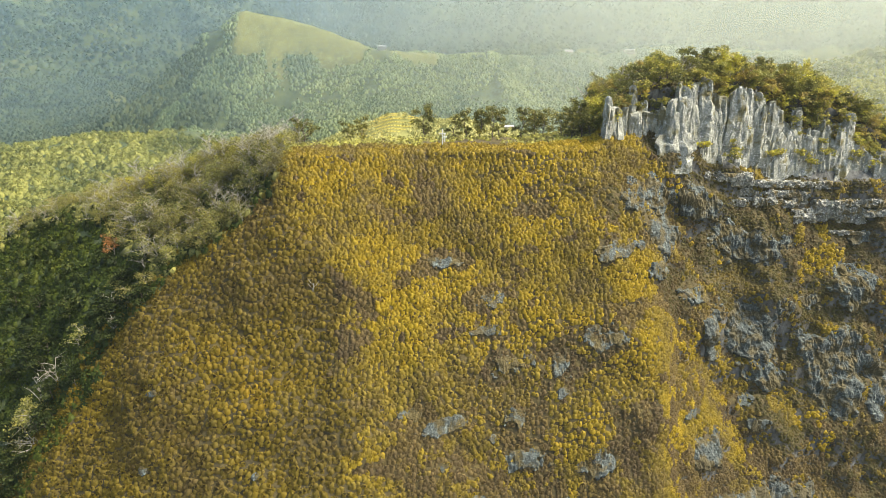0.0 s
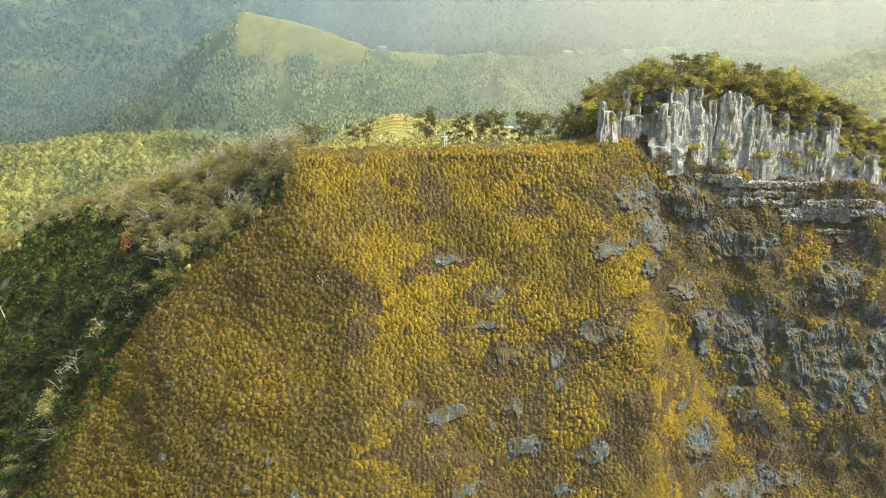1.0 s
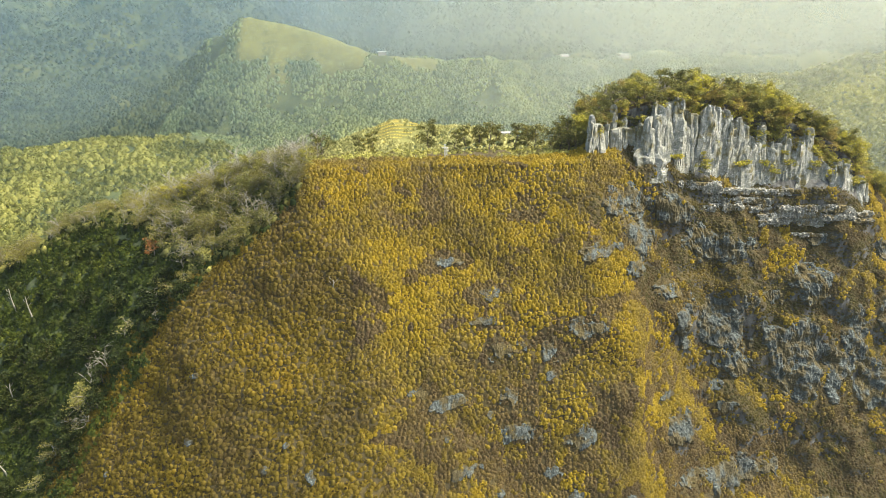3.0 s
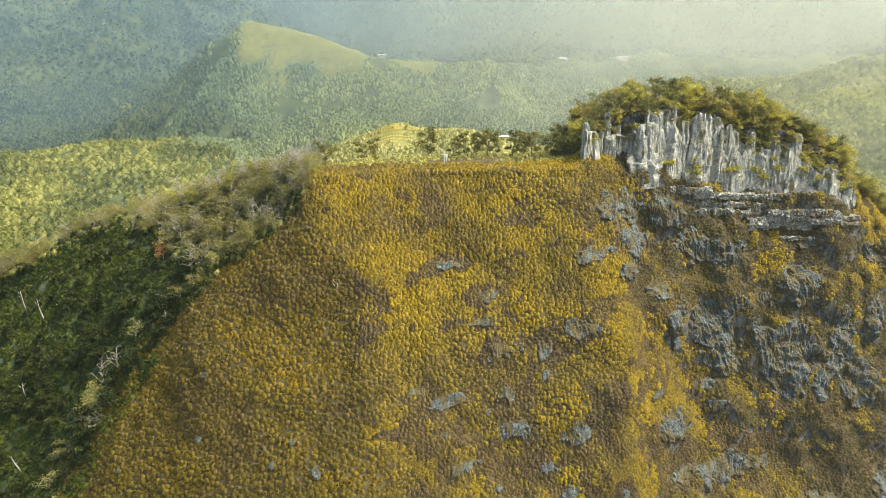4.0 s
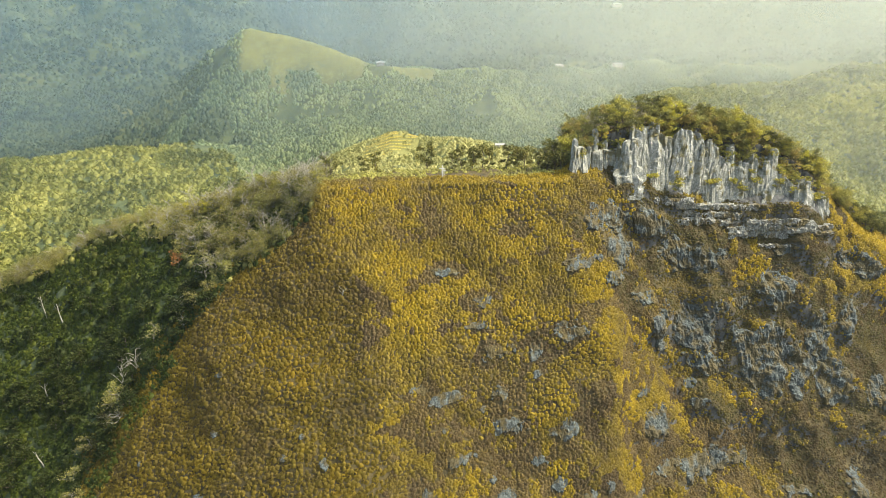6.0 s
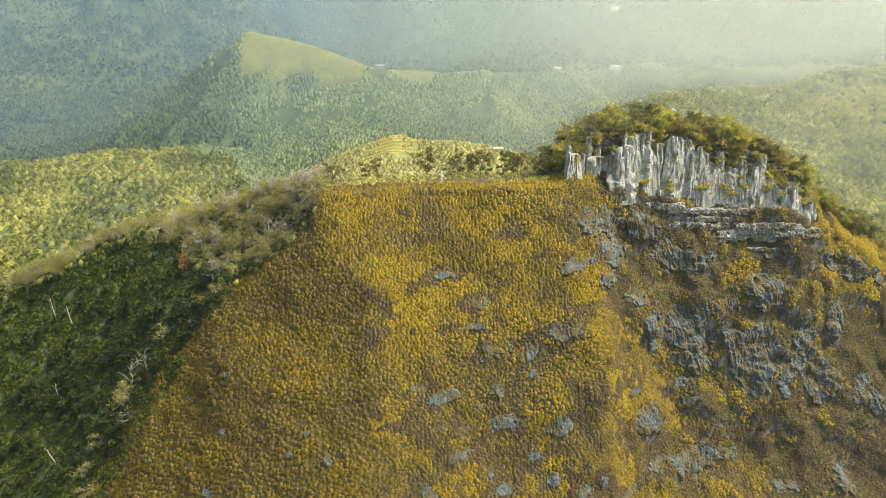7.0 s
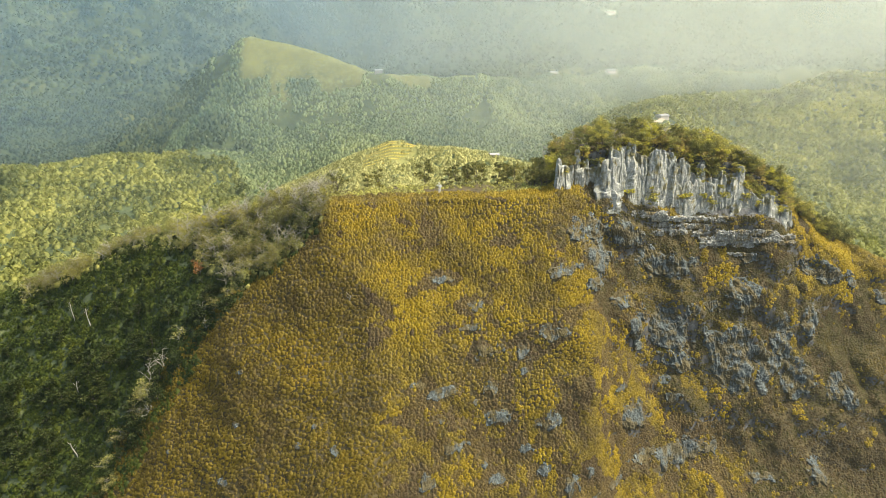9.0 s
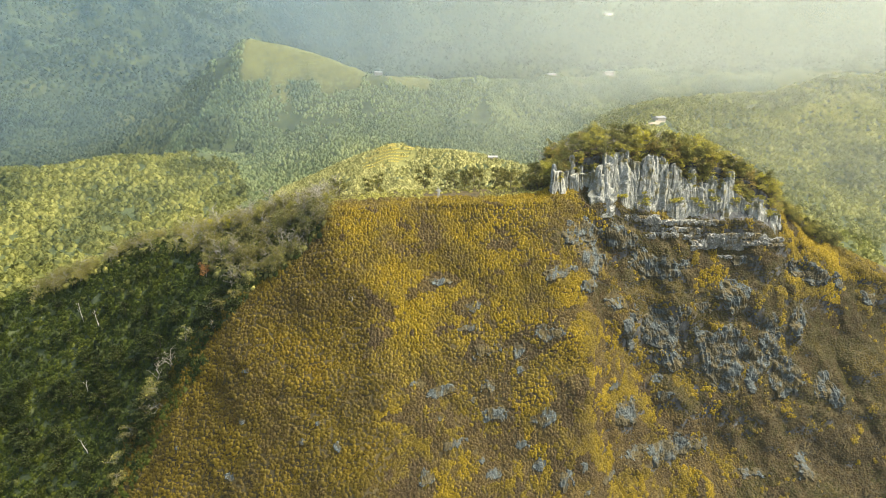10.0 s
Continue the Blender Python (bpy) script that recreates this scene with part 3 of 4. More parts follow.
HOLLOW_ROCKS = [
    (65, 46, 20, 10.2), (84, 38, 17.5, 15), (95, 34, 8.6, 12.4), (106, 29, 12.4, 12), (101, 41, 6.9, 9.8), (119, 25, 8.7, 9.9), (68, 38, 10, 6.6), (64, 32, 6.7, 3.2),
    (66, 28, 5.9, 3.9), (48, 35, 4.7, 2.8), (68, 14, 20.3, 6.2), (54, 17, 11.9, 3.2), (52, 28, 8.7, 6.5), (107, 8, 8.2, 6.2), (91, 7, 11.2, 2.3)]
SPUR_ROCKS = [
    (9, 61, 7.1, 2.6), (7, 57, 7.9, 1.9), (12, 52, 9.8, 3.8), (20, 51, 6.3, 4.9), (28, 55, 8.6, 4.5), (20, 47, 2.8, 1.6), (0, 66, 9.3, 2.1), (0, 45, 9.5, 3.3),
    (-5, 47, 5.9, 2.3), (13, 44, 6.1, 3.4), (8, 42, 2.8, 1.4), (14, 38, 11.1, 3.9), (26, 36, 9.8, 5.4), (3, 34, 7.5, 2.7), (10, 29, 3.3, 1.6), (13, 26, 6, 2.3)]
LOW_ROCKS = [
    (-3, 29, 3.9, 4.7), (0, 40, 3.2, 1.7), (25, 26, 5.6, 3.3), (31, 22, 5, 5.5), (36, 23, 4.2, 4.7), (45, 16, 8.4, 2.4), (38, 17, 5.7, 2.2), (20, 30, 5.6, 2.5),
    (-48, 30, 3.9, 1.6), (-31, 38, 2, 2), (-23, 37, 2.6, 2), (-63, 32, 1.8, 1.8), (-46, 40, 3.2, 1.7), (-46, 50, 3.5, 1.2), (-28, 41, 1.4, 1)]
OUTCROPS = FOOT_ROCKS + HOLLOW_ROCKS + SPUR_ROCKS + LOW_ROCKS
DEAD_FERNS = [  # brown patches of dead fern
    (17, 74, 9, 2.2), (15, 69, 3.2, 2.2), (-6, 76, 11, 7), (26, 70, 8.3, 2.5), (32, 58, 8.7, 3.2), (13, 65, 3.5, 1.8), (33, 42, 9, 4.8), (40, 38, 7.3, 6), (-16, 56, 6.8, 2.7), (-6, 41, 6.6, 4),
    (0, 39, 5.4, 3.1), (43, 46, 7.7, 4.4), (49, 38, 7.9, 4.8), (0, 34, 5.8, 3.2), (-6, 27, 6.4, 4.2), (83, 5, 9.7, 2.3), (96, 12, 10, 6.7), (-8, 64, 2.9, 1.4), (76, 42, 13.5, 6), (54, 52, 6.4, 5.4)]


def near_any(spots, grow=1.0):
    """How far each cell lies inside one of the spots: 1 in the middle, 0 outside."""
    inside = np.zeros_like(CX)
    uneven = 0.4 * fbm(CX, CY, CZ, 3.5, 3, 90)
    for x, z, w, h in spots:
        inside = np.maximum(inside, smooth(1.15, 0.7, np.hypot((CX - x) / (w * 0.5 * grow), (CZ - z) / (h * 0.5 * grow)) + uneven))
    return inside * (CROW < CREST)


rock_c = np.maximum(0.68 * near_any(FOOT_ROCKS + HOLLOW_ROCKS), 0.45 * near_any(SPUR_ROCKS + LOW_ROCKS, 0.75))
dead_c = np.maximum(near_any(DEAD_FERNS, 1.25), near_any(SPUR_ROCKS + LOW_ROCKS[:8], 1.8))

# ---------------------------------------------------------------- ferns on the front slope
LOW_X, LOW_Z = [-100, -60, -20, 20, 60, 100, 140], [0, 8, 14, 10, -2, -12, -16]
FACE = (CROW >= 30) & (CROW < CREST + 2) & (np.abs(CX) < 150)
edge = CX - forest_edge(CZ) + 4 * fbm(CX, CY, CZ, 8, 2, 91)
stone_c = cells(np.broadcast_to(stone_v, GX.shape))
patch_c = fbm((CX + CZ) * 0.75, (CX - CZ) * 0.3, CY * 0.3, 9, 3, 95)
left_side = smooth(5, -5, CX - np.interp(CZ, [8, 22, 40, 58, 85], [84, 74, 57, 45, 42]) + 14 * fbm(CX, CY, CZ, 14, 3, 96))
bare_c = smooth(0.56, 0.72, fbm(CX, CY * 0.6, CZ, 6, 4, 97)) * smooth(8, 26, CX) * smooth(80, 66, CX + 0.2 * CZ)
on_cliff = (CX > 29.5) & (CX < 106) & (CROW > FACE1 - 1) & (CROW < CREST) & (CZ > cells(np.broadcast_to(K["z5"], GX.shape)) + cliff_foot(CX))
fern = FACE * (edge > -4.5) * (CZ > np.interp(CX, LOW_X, LOW_Z)) * (1 - 0.8 * stone_c) * (1 - 0.45 * bare_c) * np.where(on_cliff, 0.1, 1) * (1 - rock_c)
dry_c = smooth(0.25, 0.85, patch_c + 0.35 * (1 - left_side) * np.sin(CX * 0.13 + CZ * 0.11))
dry_c = dry_c * (1 - 0.6 * smooth(58, 74, CZ) * left_side)
# Left of this line the olive fern colour carries the flank's shade.
nose = np.interp(CZ, [20, 35, 43, 51, 58, 68, 78, 84], [-9, -11, -12, -14.5, -17, -19, -30, -40]) + 2.5 * fbm(CX, CY, CZ, 6, 3, 98)
gold_c = np.clip(left_side * (1 - 0.8 * dry_c) + (1 - left_side) * smooth(0.35, -0.25, patch_c) * 0.8, 0, 1)
# Fewer golden ferns low down; their colour also imitates the slope's weaker light.
gold_c = gold_c * (0.6 + 0.4 * smooth(15, 58, CZ + 8 * patch_c)) * (1 - 0.6 * (1 - left_side) * np.maximum(smooth(26, 44, CZ + 6 * patch_c), smooth(68, 92, CX)))
# Gold ferns on the right shoulder: sunlight there is put into the colour.
gold_c = np.maximum(gold_c, 0.9 * smooth(104, 116, CX + 4 * fbm(CX, CY, CZ, 7, 2, 94)) * smooth(44, 56, CZ))
gold_c = np.maximum(gold_c, 0.78 * left_side * smooth(60, 74, CZ + 5 * patch_c))
crest_z = np.broadcast_to(np.interp(CX, U, K["z5"]), CZ.shape)
gold_c = np.maximum(gold_c, 0.95 * smooth(3.5, 1.0, crest_z - CZ) * (CX < 2) * (CX > -29)) * (1 - 0.62 * dead_c)
p, nrm, (ci, cj) = even_scatter(fern, 0.58, 1)
pick = 0.5 + 0.55 * fbm(p[:, 0], p[:, 1], p[:, 2], 3.2, 3, 99) + 0.14 * np.random.RandomState(9).uniform(-1, 1, len(p))
gold = pick < gold_c[ci, cj]
flank_side = pick * 0.5 + 0.25 < smooth(4, -5, (CX - nose)[ci, cj])
grassy = left_side[ci, cj] < 0.4
for chosen, name, label, size, mat, lift in (
        (gold & ~flank_side, "golden_ferns", "dense golden-yellow fern tufts over the steep slope", 0.96, M_FERN, 0.9),
        (~gold & ~flank_side & ~grassy, "dry_ferns", "brown dried fern tufts among the golden ones", 0.92, M_DRY, 0.75),
        (~gold & grassy, "dry_grass", "short olive-brown grass over the rocky slope", 0.85, M_GRASS, 0.5)):
    tagged(new(name, rosette_mesh(name, p[chosen], nrm[chosen], size, 9 if lift > 0.5 else 5, mat, 6, lift)), label, "fern", kind="stuff")
p, nrm, (ci, cj) = even_scatter(fern * (CX - nose < 5), 0.68, 5)
pick = 0.5 + 0.55 * fbm(p[:, 0], p[:, 1], p[:, 2], 3.2, 3, 99)
chosen = pick * 0.5 + 0.25 < smooth(4, -5, (CX - nose)[ci, cj])
tagged(new("olive_ferns", rosette_mesh("olive_ferns", p[chosen], nrm[chosen], 1.1, 10, M_OLIVE_SHADE, 7, 0.85)), "olive-brown fern tufts on the flank of the spur, its shade put into their colour", "fern", kind="stuff")

# ---------------------------------------------------------------- trees
def make_tree(name, height, spread, leaves, leaf, crown_mat, bark, seed, lean=0.0, droop=0.0, limbs=8, clear=0.3):
    """One tree: an empty at its foot with a trunk, its limbs, and a crown of leaf sprays."""
    rng = np.random.RandomState(seed)
    r = random.Random(seed)
    paths, ends = [], []
    bend = [Vector((0, 0, -0.6))]
    for i in range(1, 6):
        bend.append(Vector((lean * height * (i / 5) ** 1.5 + r.uniform(-0.06, 0.06) * height, r.uniform(-0.06, 0.06) * height, height * 0.85 * i / 5)))
    thick = 0.017 * height + 0.02
    paths.append((bend, [thick * (1 - 0.16 * i) for i in range(6)]))
    for i in range(limbs):
        t = clear + (1 - clear) * (i + r.random() * 0.6) / limbs
        k = min(int(t * 5), 4)
        start = bend[k].lerp(bend[k + 1], t * 5 - k)
        a = i * 2.4 + r.uniform(-1.1, 1.1)
        reach = spread * (0.35 + 0.85 * r.random()) * (1 - 0.45 * t)
        mid = start + Vector((math.cos(a) * reach * 0.55 + r.uniform(-0.2, 0.2) * reach, math.sin(a) * reach * 0.55 + r.uniform(-0.2, 0.2) * reach, reach * (0.45 - droop * 0.3) * r.uniform(0.4, 1.5)))
        end = start + Vector((math.cos(a) * reach, math.sin(a) * reach, reach * (0.6 - droop) * (0.7 + 0.5 * r.random())))
        paths.append(([start, mid, end], [thick * 0.45, thick * 0.3, thick * 0.1]))
        ends += [(mid, 0.6), (end, 1.0)]
        for _ in range(2):
            tip = mid.lerp(end, r.random()) + Vector((r.uniform(-1, 1), r.uniform(-1, 1), r.uniform(-0.3, 0.8))) * reach * 0.4
            paths.append(([mid, mid.lerp(tip, 0.6) + Vector((0, 0, 0.1)), tip], [thick * 0.25, thick * 0.16, thick * 0.06]))
            ends.append((tip, 0.8))
    ends.append((bend[-1], 1.0))
    tree = new(name)
    v, q = tubes(paths, 4)
    part("trunk", faces_mesh("trunk", v, q, bark, True), tree)
    if leaves:
        per = max(1, leaves // len(ends))
        centres = []
        for e, w in ends:
            size = spread * 0.30 * w * (0.8 + 0.5 * r.random())
            d = rng.randn(per, 3)
            d *= (0.35 + 0.65 * rng.rand(per, 1)) / np.linalg.norm(d, axis=1, keepdims=True)
            centres.append(np.array(e) + d * size * np.array([1.1, 1.1, 0.75]))
        c = np.concatenate(centres)
        v, q = leaf_kites(c, leaf * (0.6 + 0.8 * rng.rand(len(c))), rng, 0.6)
        part("crown", faces_mesh("crown", v, q, crown_mat), tree)
    return tree


def plant(protos, places, seed, low, high, sink=0.15):
    """Copies of the given trees at the places, each turned and sized at random."""
    r = random.Random(seed)
    used = set()
    for p in places:
        proto = r.choice(protos)
        size = r.uniform(low, high)
        m = Matrix.Translation(Vector(p) - Vector((0, 0, sink))) @ Matrix.Rotation(r.uniform(0, 6.28), 4, "Z") @ Matrix.Rotation(r.uniform(-0.12, 0.12), 4, "X") @ Matrix.Diagonal((size, size, size * r.uniform(0.85, 1.15), 1))
        if proto.name not in used:
            used.add(proto.name)
            proto.matrix_basis = m
            continue
        c = copy_thing(proto, m)
        c.matrix_basis = m
    for proto in protos:
        if proto.name not in used:
            for o in (*proto.children, proto):
                bpy.data.objects.remove(o)


def labelled(tree, label, category="tree", group=""):
    return tagged(tree, label, category, group)


# bushy trees on the knoll above the cliff
knoll = [labelled(make_tree("knoll_tree", h, s, 1400, 0.165, mat, M_BARK, 100 + i, limbs=10, clear=0.12), label, group="trees on the knoll") for i, (h, s, mat, label) in enumerate((
    (4.2, 2.6, M_TOP, "bushy olive tree on the limestone knoll"), (3.4, 2.8, M_GREY, "low grey-green tree on the limestone knoll"), (5.2, 2.2, M_GREY, "thin grey-green tree on the limestone knoll"),
    (4.4, 3.0, M_TOP, "broad olive tree on the limestone knoll"), (3.0, 2.3, M_BRONZE, "small bronze tree on the limestone knoll"), (4.6, 2.4, M_SADDLE, "dark green tree on the limestone knoll")))]
bare = [labelled(make_tree("bare_tree", h, s, 0, 0.2, M_TOP, M_BARE, 130 + i, limbs=13, clear=0.2), "leafless pale grey tree with thin twigs", group="bare trees") for i, (h, s) in enumerate(((4.0, 2.2), (5.0, 2.6), (3.4, 2.4)))]
OFF = CY - np.broadcast_to(np.interp(CX, U, K["y6"]), CY.shape)
top_zone = (CROW >= CREST - 1) & (CX > 29) & (CX < 136) & (OFF > np.where(CX > 99, -6.5, np.where(CX > 66, -4.0, -2.5))) & (OFF < 34)
p, _ = scatter(top_zone * np.where(OFF < 8, 0.11 + 0.06 * (CX > 66), 0.07), 11)
plant(knoll, p, 12, 0.55, 1.3)
p, _ = scatter((on_cliff & (CX < 100)) * 0.035, 27)
cliff_bush = [labelled(make_tree("cliff_bush", h, sp, 420, 0.16, M_TOP, M_BARK, 250 + i, limbs=7, clear=0.05), "small olive bush rooted in the limestone cliff", "bush", "bushes on the cliff") for i, (h, sp) in enumerate(((1.8, 1.5), (1.4, 1.6)))]
plant(cliff_bush, p + np.array([0, -2.2, 0.3]), 28, 0.7, 1.3)
over_head = on_cliff & (CZ > np.interp(CX, [31, 48, 61, 75, 90, 105], [90.5, 91.6, 91, 85, 80.6, 72.5]))
p, _ = scatter(np.maximum(over_head * 0.30, (on_cliff & (CX < 46)) * 0.28), 29)
head_bush = [labelled(make_tree("cliff_top_bush", h, sp, 700, 0.17, mat, M_BARK, 260 + i, limbs=9, clear=0.05), "bush crowding the head of the limestone cliff", "bush", "bushes on the cliff") for i, (h, sp, mat) in enumerate(((2.6, 1.9, M_TOP), (2.2, 2.0, M_BRONZE), (3.0, 1.8, M_GREY)))]
plant(head_bush, p + np.array([0, -0.5, 0]), 39, 0.7, 1.25)
p_bare_knoll, _ = scatter(top_zone * 0.018, 13)

# thicket along the left crest
thick = [labelled(make_tree("thicket_tree", h, s, n * 2, 0.13, mat, M_BARE, 160 + i, lean=0.15, droop=0.35, limbs=11, clear=0.15), "scraggy grey-green tree with drooping branches on the crest", group="trees of the thicket") for i, (h, s, n, mat) in enumerate(((4.5, 3.0, 420, M_GREY), (4.0, 3.2, 520, M_TANGLE), (5.2, 2.8, 300, M_GREY), (3.6, 2.6, 480, M_TANGLE)))]
into = forest_edge(CZ) - CX
crest_drop = np.broadcast_to(np.interp(CX, U, K["z6"]), CZ.shape) - CZ
strip = (CX < -29) & (CX > -140) & (CROW > 60) & (CROW < CREST + 12) & (into > 0.5)
thicket_zone = strip & ((crest_drop < np.interp(CX, [-100, -80, -70, -58, -48, -30], [2, 2.5, 4, 10, 13, 13])) | (into < 7))
p, _ = scatter(thicket_zone * np.where(crest_drop < 13, np.where(CX > -75, 0.19, 0.07), 0.02), 14)
plant(thick, p[np.random.RandomState(1).permutation(len(p))[:300]], 15, 0.75, 1.2)
p2, _ = scatter(thicket_zone * np.where((crest_drop < 12) & (CX > -80), np.where(CX > -46, 0.13, 0.045), 0.012), 16)
r = random.Random(55)
corner = [ground_at(x, float(np.interp(x, U, K["y6"])) + r.uniform(-3, 5)) for x in np.linspace(-72, -29.5, 64)]
plant(bare, np.concatenate([p2, p_bare_knoll, np.array(corner[::2])]), 17, 0.8, 1.5)
# Brighter leaves than the thicket's, to imitate sunlight on the crest's corner.
edge_trees = [labelled(make_tree("crest_tree", h, s, 1300, 0.14, M_TOP, M_BARE, 175 + i, lean=0.1, droop=0.2, limbs=11, clear=0.1), "bushy tree on the corner of the crest, sunlight put into its leaf colour", group="trees of the thicket") for i, (h, s) in enumerate(((4.2, 2.4), (3.2, 2.2)))]
plant(edge_trees, corner[1::2], 56, 0.7, 1.15)

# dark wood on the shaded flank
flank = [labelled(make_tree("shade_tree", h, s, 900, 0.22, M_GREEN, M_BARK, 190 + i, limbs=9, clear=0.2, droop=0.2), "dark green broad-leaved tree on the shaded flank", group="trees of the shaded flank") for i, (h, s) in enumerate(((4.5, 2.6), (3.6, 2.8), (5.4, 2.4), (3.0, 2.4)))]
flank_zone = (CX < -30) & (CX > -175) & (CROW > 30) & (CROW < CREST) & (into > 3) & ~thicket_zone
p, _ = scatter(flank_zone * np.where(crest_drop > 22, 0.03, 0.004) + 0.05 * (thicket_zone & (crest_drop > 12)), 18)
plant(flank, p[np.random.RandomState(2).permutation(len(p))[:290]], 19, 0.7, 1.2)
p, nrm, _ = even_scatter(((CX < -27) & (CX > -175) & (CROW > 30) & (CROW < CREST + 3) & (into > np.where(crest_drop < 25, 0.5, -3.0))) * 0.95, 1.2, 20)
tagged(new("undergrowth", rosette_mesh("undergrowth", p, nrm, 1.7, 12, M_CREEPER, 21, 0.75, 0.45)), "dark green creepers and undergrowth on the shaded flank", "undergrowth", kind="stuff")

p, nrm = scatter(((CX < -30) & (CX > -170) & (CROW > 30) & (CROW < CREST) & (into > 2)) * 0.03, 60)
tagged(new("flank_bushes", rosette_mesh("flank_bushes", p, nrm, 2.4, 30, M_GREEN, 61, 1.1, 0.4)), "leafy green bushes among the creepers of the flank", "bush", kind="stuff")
p, nrm = scatter((thicket_zone & (crest_drop < 14)) * 0.5, 62)
tagged(new("thicket_scrub", fern_mesh("thicket_scrub", p, nrm, 1.5, 16, M_GREY, 63, 1.1, 4, 0.11, 0.5, 0.5)), "grey-green scrub filling the thicket on the crest", "scrub", kind="stuff")

# trees and shrubs along the saddle, behind the crosses
saddle = [labelled(make_tree("saddle_tree", h, s, n * 2, 0.17, M_SADDLE, M_BARK, 220 + i, limbs=9, clear=c), "thin-crowned dark tree on the saddle of the ridge", group="trees on the saddle") for i, (h, s, n, c) in enumerate(((5.0, 2.2, 520, 0.08), (5.8, 2.4, 640, 0.12), (5.6, 1.8, 480, 0.05)))]
SADDLE_AT = [(-4, 121), (2.5, 119), (5, 122), (8, 120), (11, 121), (12.5, 123), (17.5, 122), (20, 123), (22, 121), (25, 118), (27, 116), (28.5, 115), (-21, 121), (-18, 124), (-28, 112)]
plant(saddle, [ground_at(x, y) for x, y in SADDLE_AT], 23, 1.05, 1.45)
low = (CROW >= CREST + 1) & (CX > -45) & (CX < 34) & (OFF > 1) & (OFF < 60) & ((np.abs(CX - 4) > 8) | (OFF > 8))
p, nrm = scatter(low * np.where(OFF < 6, 0.9, 0.5), 24)
tagged(new("saddle_scrub", fern_mesh("saddle_scrub", p, nrm, 1.3, 14, M_SCRUB, 25, 0.9, 4, 0.12, 0.5, 0.5, 0.6)), "pale sunlit scrub on the top of the ridge", "scrub", kind="stuff")

# the planted field on the ridge behind
rows_at = [(x + 0.25 * (y - 320), y) for y in np.arange(290, 346, 1.3) for x in np.arange(-50, -10, 1.7) if ((x + 30) / 15) ** 2 + ((y - 318) / 25) ** 2 < 1]
near_rows = slice(CREST + 60, CREST + 130)
p = []
for x, y in rows_at:
    d = (GX[near_rows] - x) ** 2 + (GY[near_rows] - y) ** 2
    i, j = np.unravel_index(np.argmin(d), d.shape)
    p.append((x, y, GZ[CREST + 60 + i, j]))
tagged(new("field_crop", fern_mesh("field_crop", np.array(p), np.tile([0.0, 0, 1], (len(p), 1)), 0.9, 6, M_CROP, 26, 0.6)), "golden crop planted in rows on the ridge", "crop", kind="stuff")

# ---------------------------------------------------------------- far woods
TRACK = [(226, 515), (212, 492), (196, 482), (176, 476), (160, 462), (150, 446)]
HOUSES = [  # x, y, width, depth, height, turn
    (-67, 640, 9, 6, 2.6, 0.1), (259, 812, 14, 8, 3.4, 0.2), (-628, 1066, 9, 7, 4, 0.3), (219, 505, 10, 7, 3, 0.4), (35, 300, 5, 4, 1.6, 0.1), (120, 735, 9, 7, 3.5, 0.0), (160, 745, 10, 7, 3.5, 0.2),
    (430, 1240, 16, 9, 5, 0.1), (470, 1230, 12, 9, 5, 0.3), (300, 1180, 14, 9, 5, 0.0), (560, 1290, 30, 10, 5, 0.05), (330, 1080, 18, 9, 4, 0.2)]
open_c = np.zeros_like(CX)
for x, y, *_ in HOUSES:
    open_c = np.maximum(open_c, smooth(17, 9, np.hypot(CX - x, (CY - y + 5) * 0.7)))
for (xa, ya), (xb, yb) in zip(TRACK, TRACK[1:]):
    f = np.clip(((CX - xa) * (xb - xa) + (CY - ya) * (yb - ya)) / ((xb - xa) ** 2 + (yb - ya) ** 2), 0, 1)
    open_c = np.maximum(open_c, smooth(10, 5, np.hypot(CX - xa - f * (xb - xa), CY + 3 - ya - f * (yb - ya))))
grass_c = cells(np.broadcast_to(grass_v, GX.shape))
rng = np.random.RandomState(30)
backs = (CROW > CREST + 10) & (CZ > -60)
slope_up = (CZ - 118) / np.hypot(CX, CY + 41)
hidden = slope_up + 14 / np.hypot(CX, CY + 41) < np.maximum.accumulate(np.where(CROW > 60, slope_up, -9), 0)
VIS = np.where(hidden, 0.15, 1.0)
seen = np.abs(CX) < (CY + 45) * 0.86
near_back = backs & seen & (CY < 400) & (OFF > 25) & (np.abs(CX + 5) < 105)
p, _ = scatter(near_back * VIS * 0.24 * (1 - 0.9 * smooth(0.4, 0.8, grass_c)), 31)
tagged(new("ridge_woods", rosette_mesh("ridge_woods", p, np.tile([0.0, 0, 1], (len(p), 1)), 2.9, 11, M_SUNNY, 32, 1.1, 0.55)), "yellow-green scrub wood on the ridge behind, sunlight put into its colour", "woods", kind="stuff")
p, nrm = scatter(0.2 * ((grass_c > 0.45) & backs & (CY > 560) & (CY < 720) & (CX < -40) & (CX > -260)), 40)
tagged(new("peak_grass", fern_mesh("peak_grass", p, nrm, 1.3, 3, M_PEAK, 41, 0.25, 4, 0.12, 0.5, 0.4)), "rough olive grass on the face of the far peak", "grass", kind="stuff")
thin = (1 - open_c) * (1 - smooth(0.3, 0.6, grass_c)) * smooth(-1.1, -0.5, fbm(CX, CY * 0.7, 0, 45, 3, 33))
# Up to this line the woods take the brighter leaves that imitate sunlight.
hill_line = np.interp(CX, [-520, -361, -300, -241, -200, -170, -130, 100, 160, 300, 900], [432, 462, 502, 524, 505, 450, 300, 300, 560, 640, 720])
hill_back = backs & seen & ~near_back & (CY > 150) & (CY < hill_line)
p, _ = scatter(hill_back * VIS * 0.055 * thin, 34)
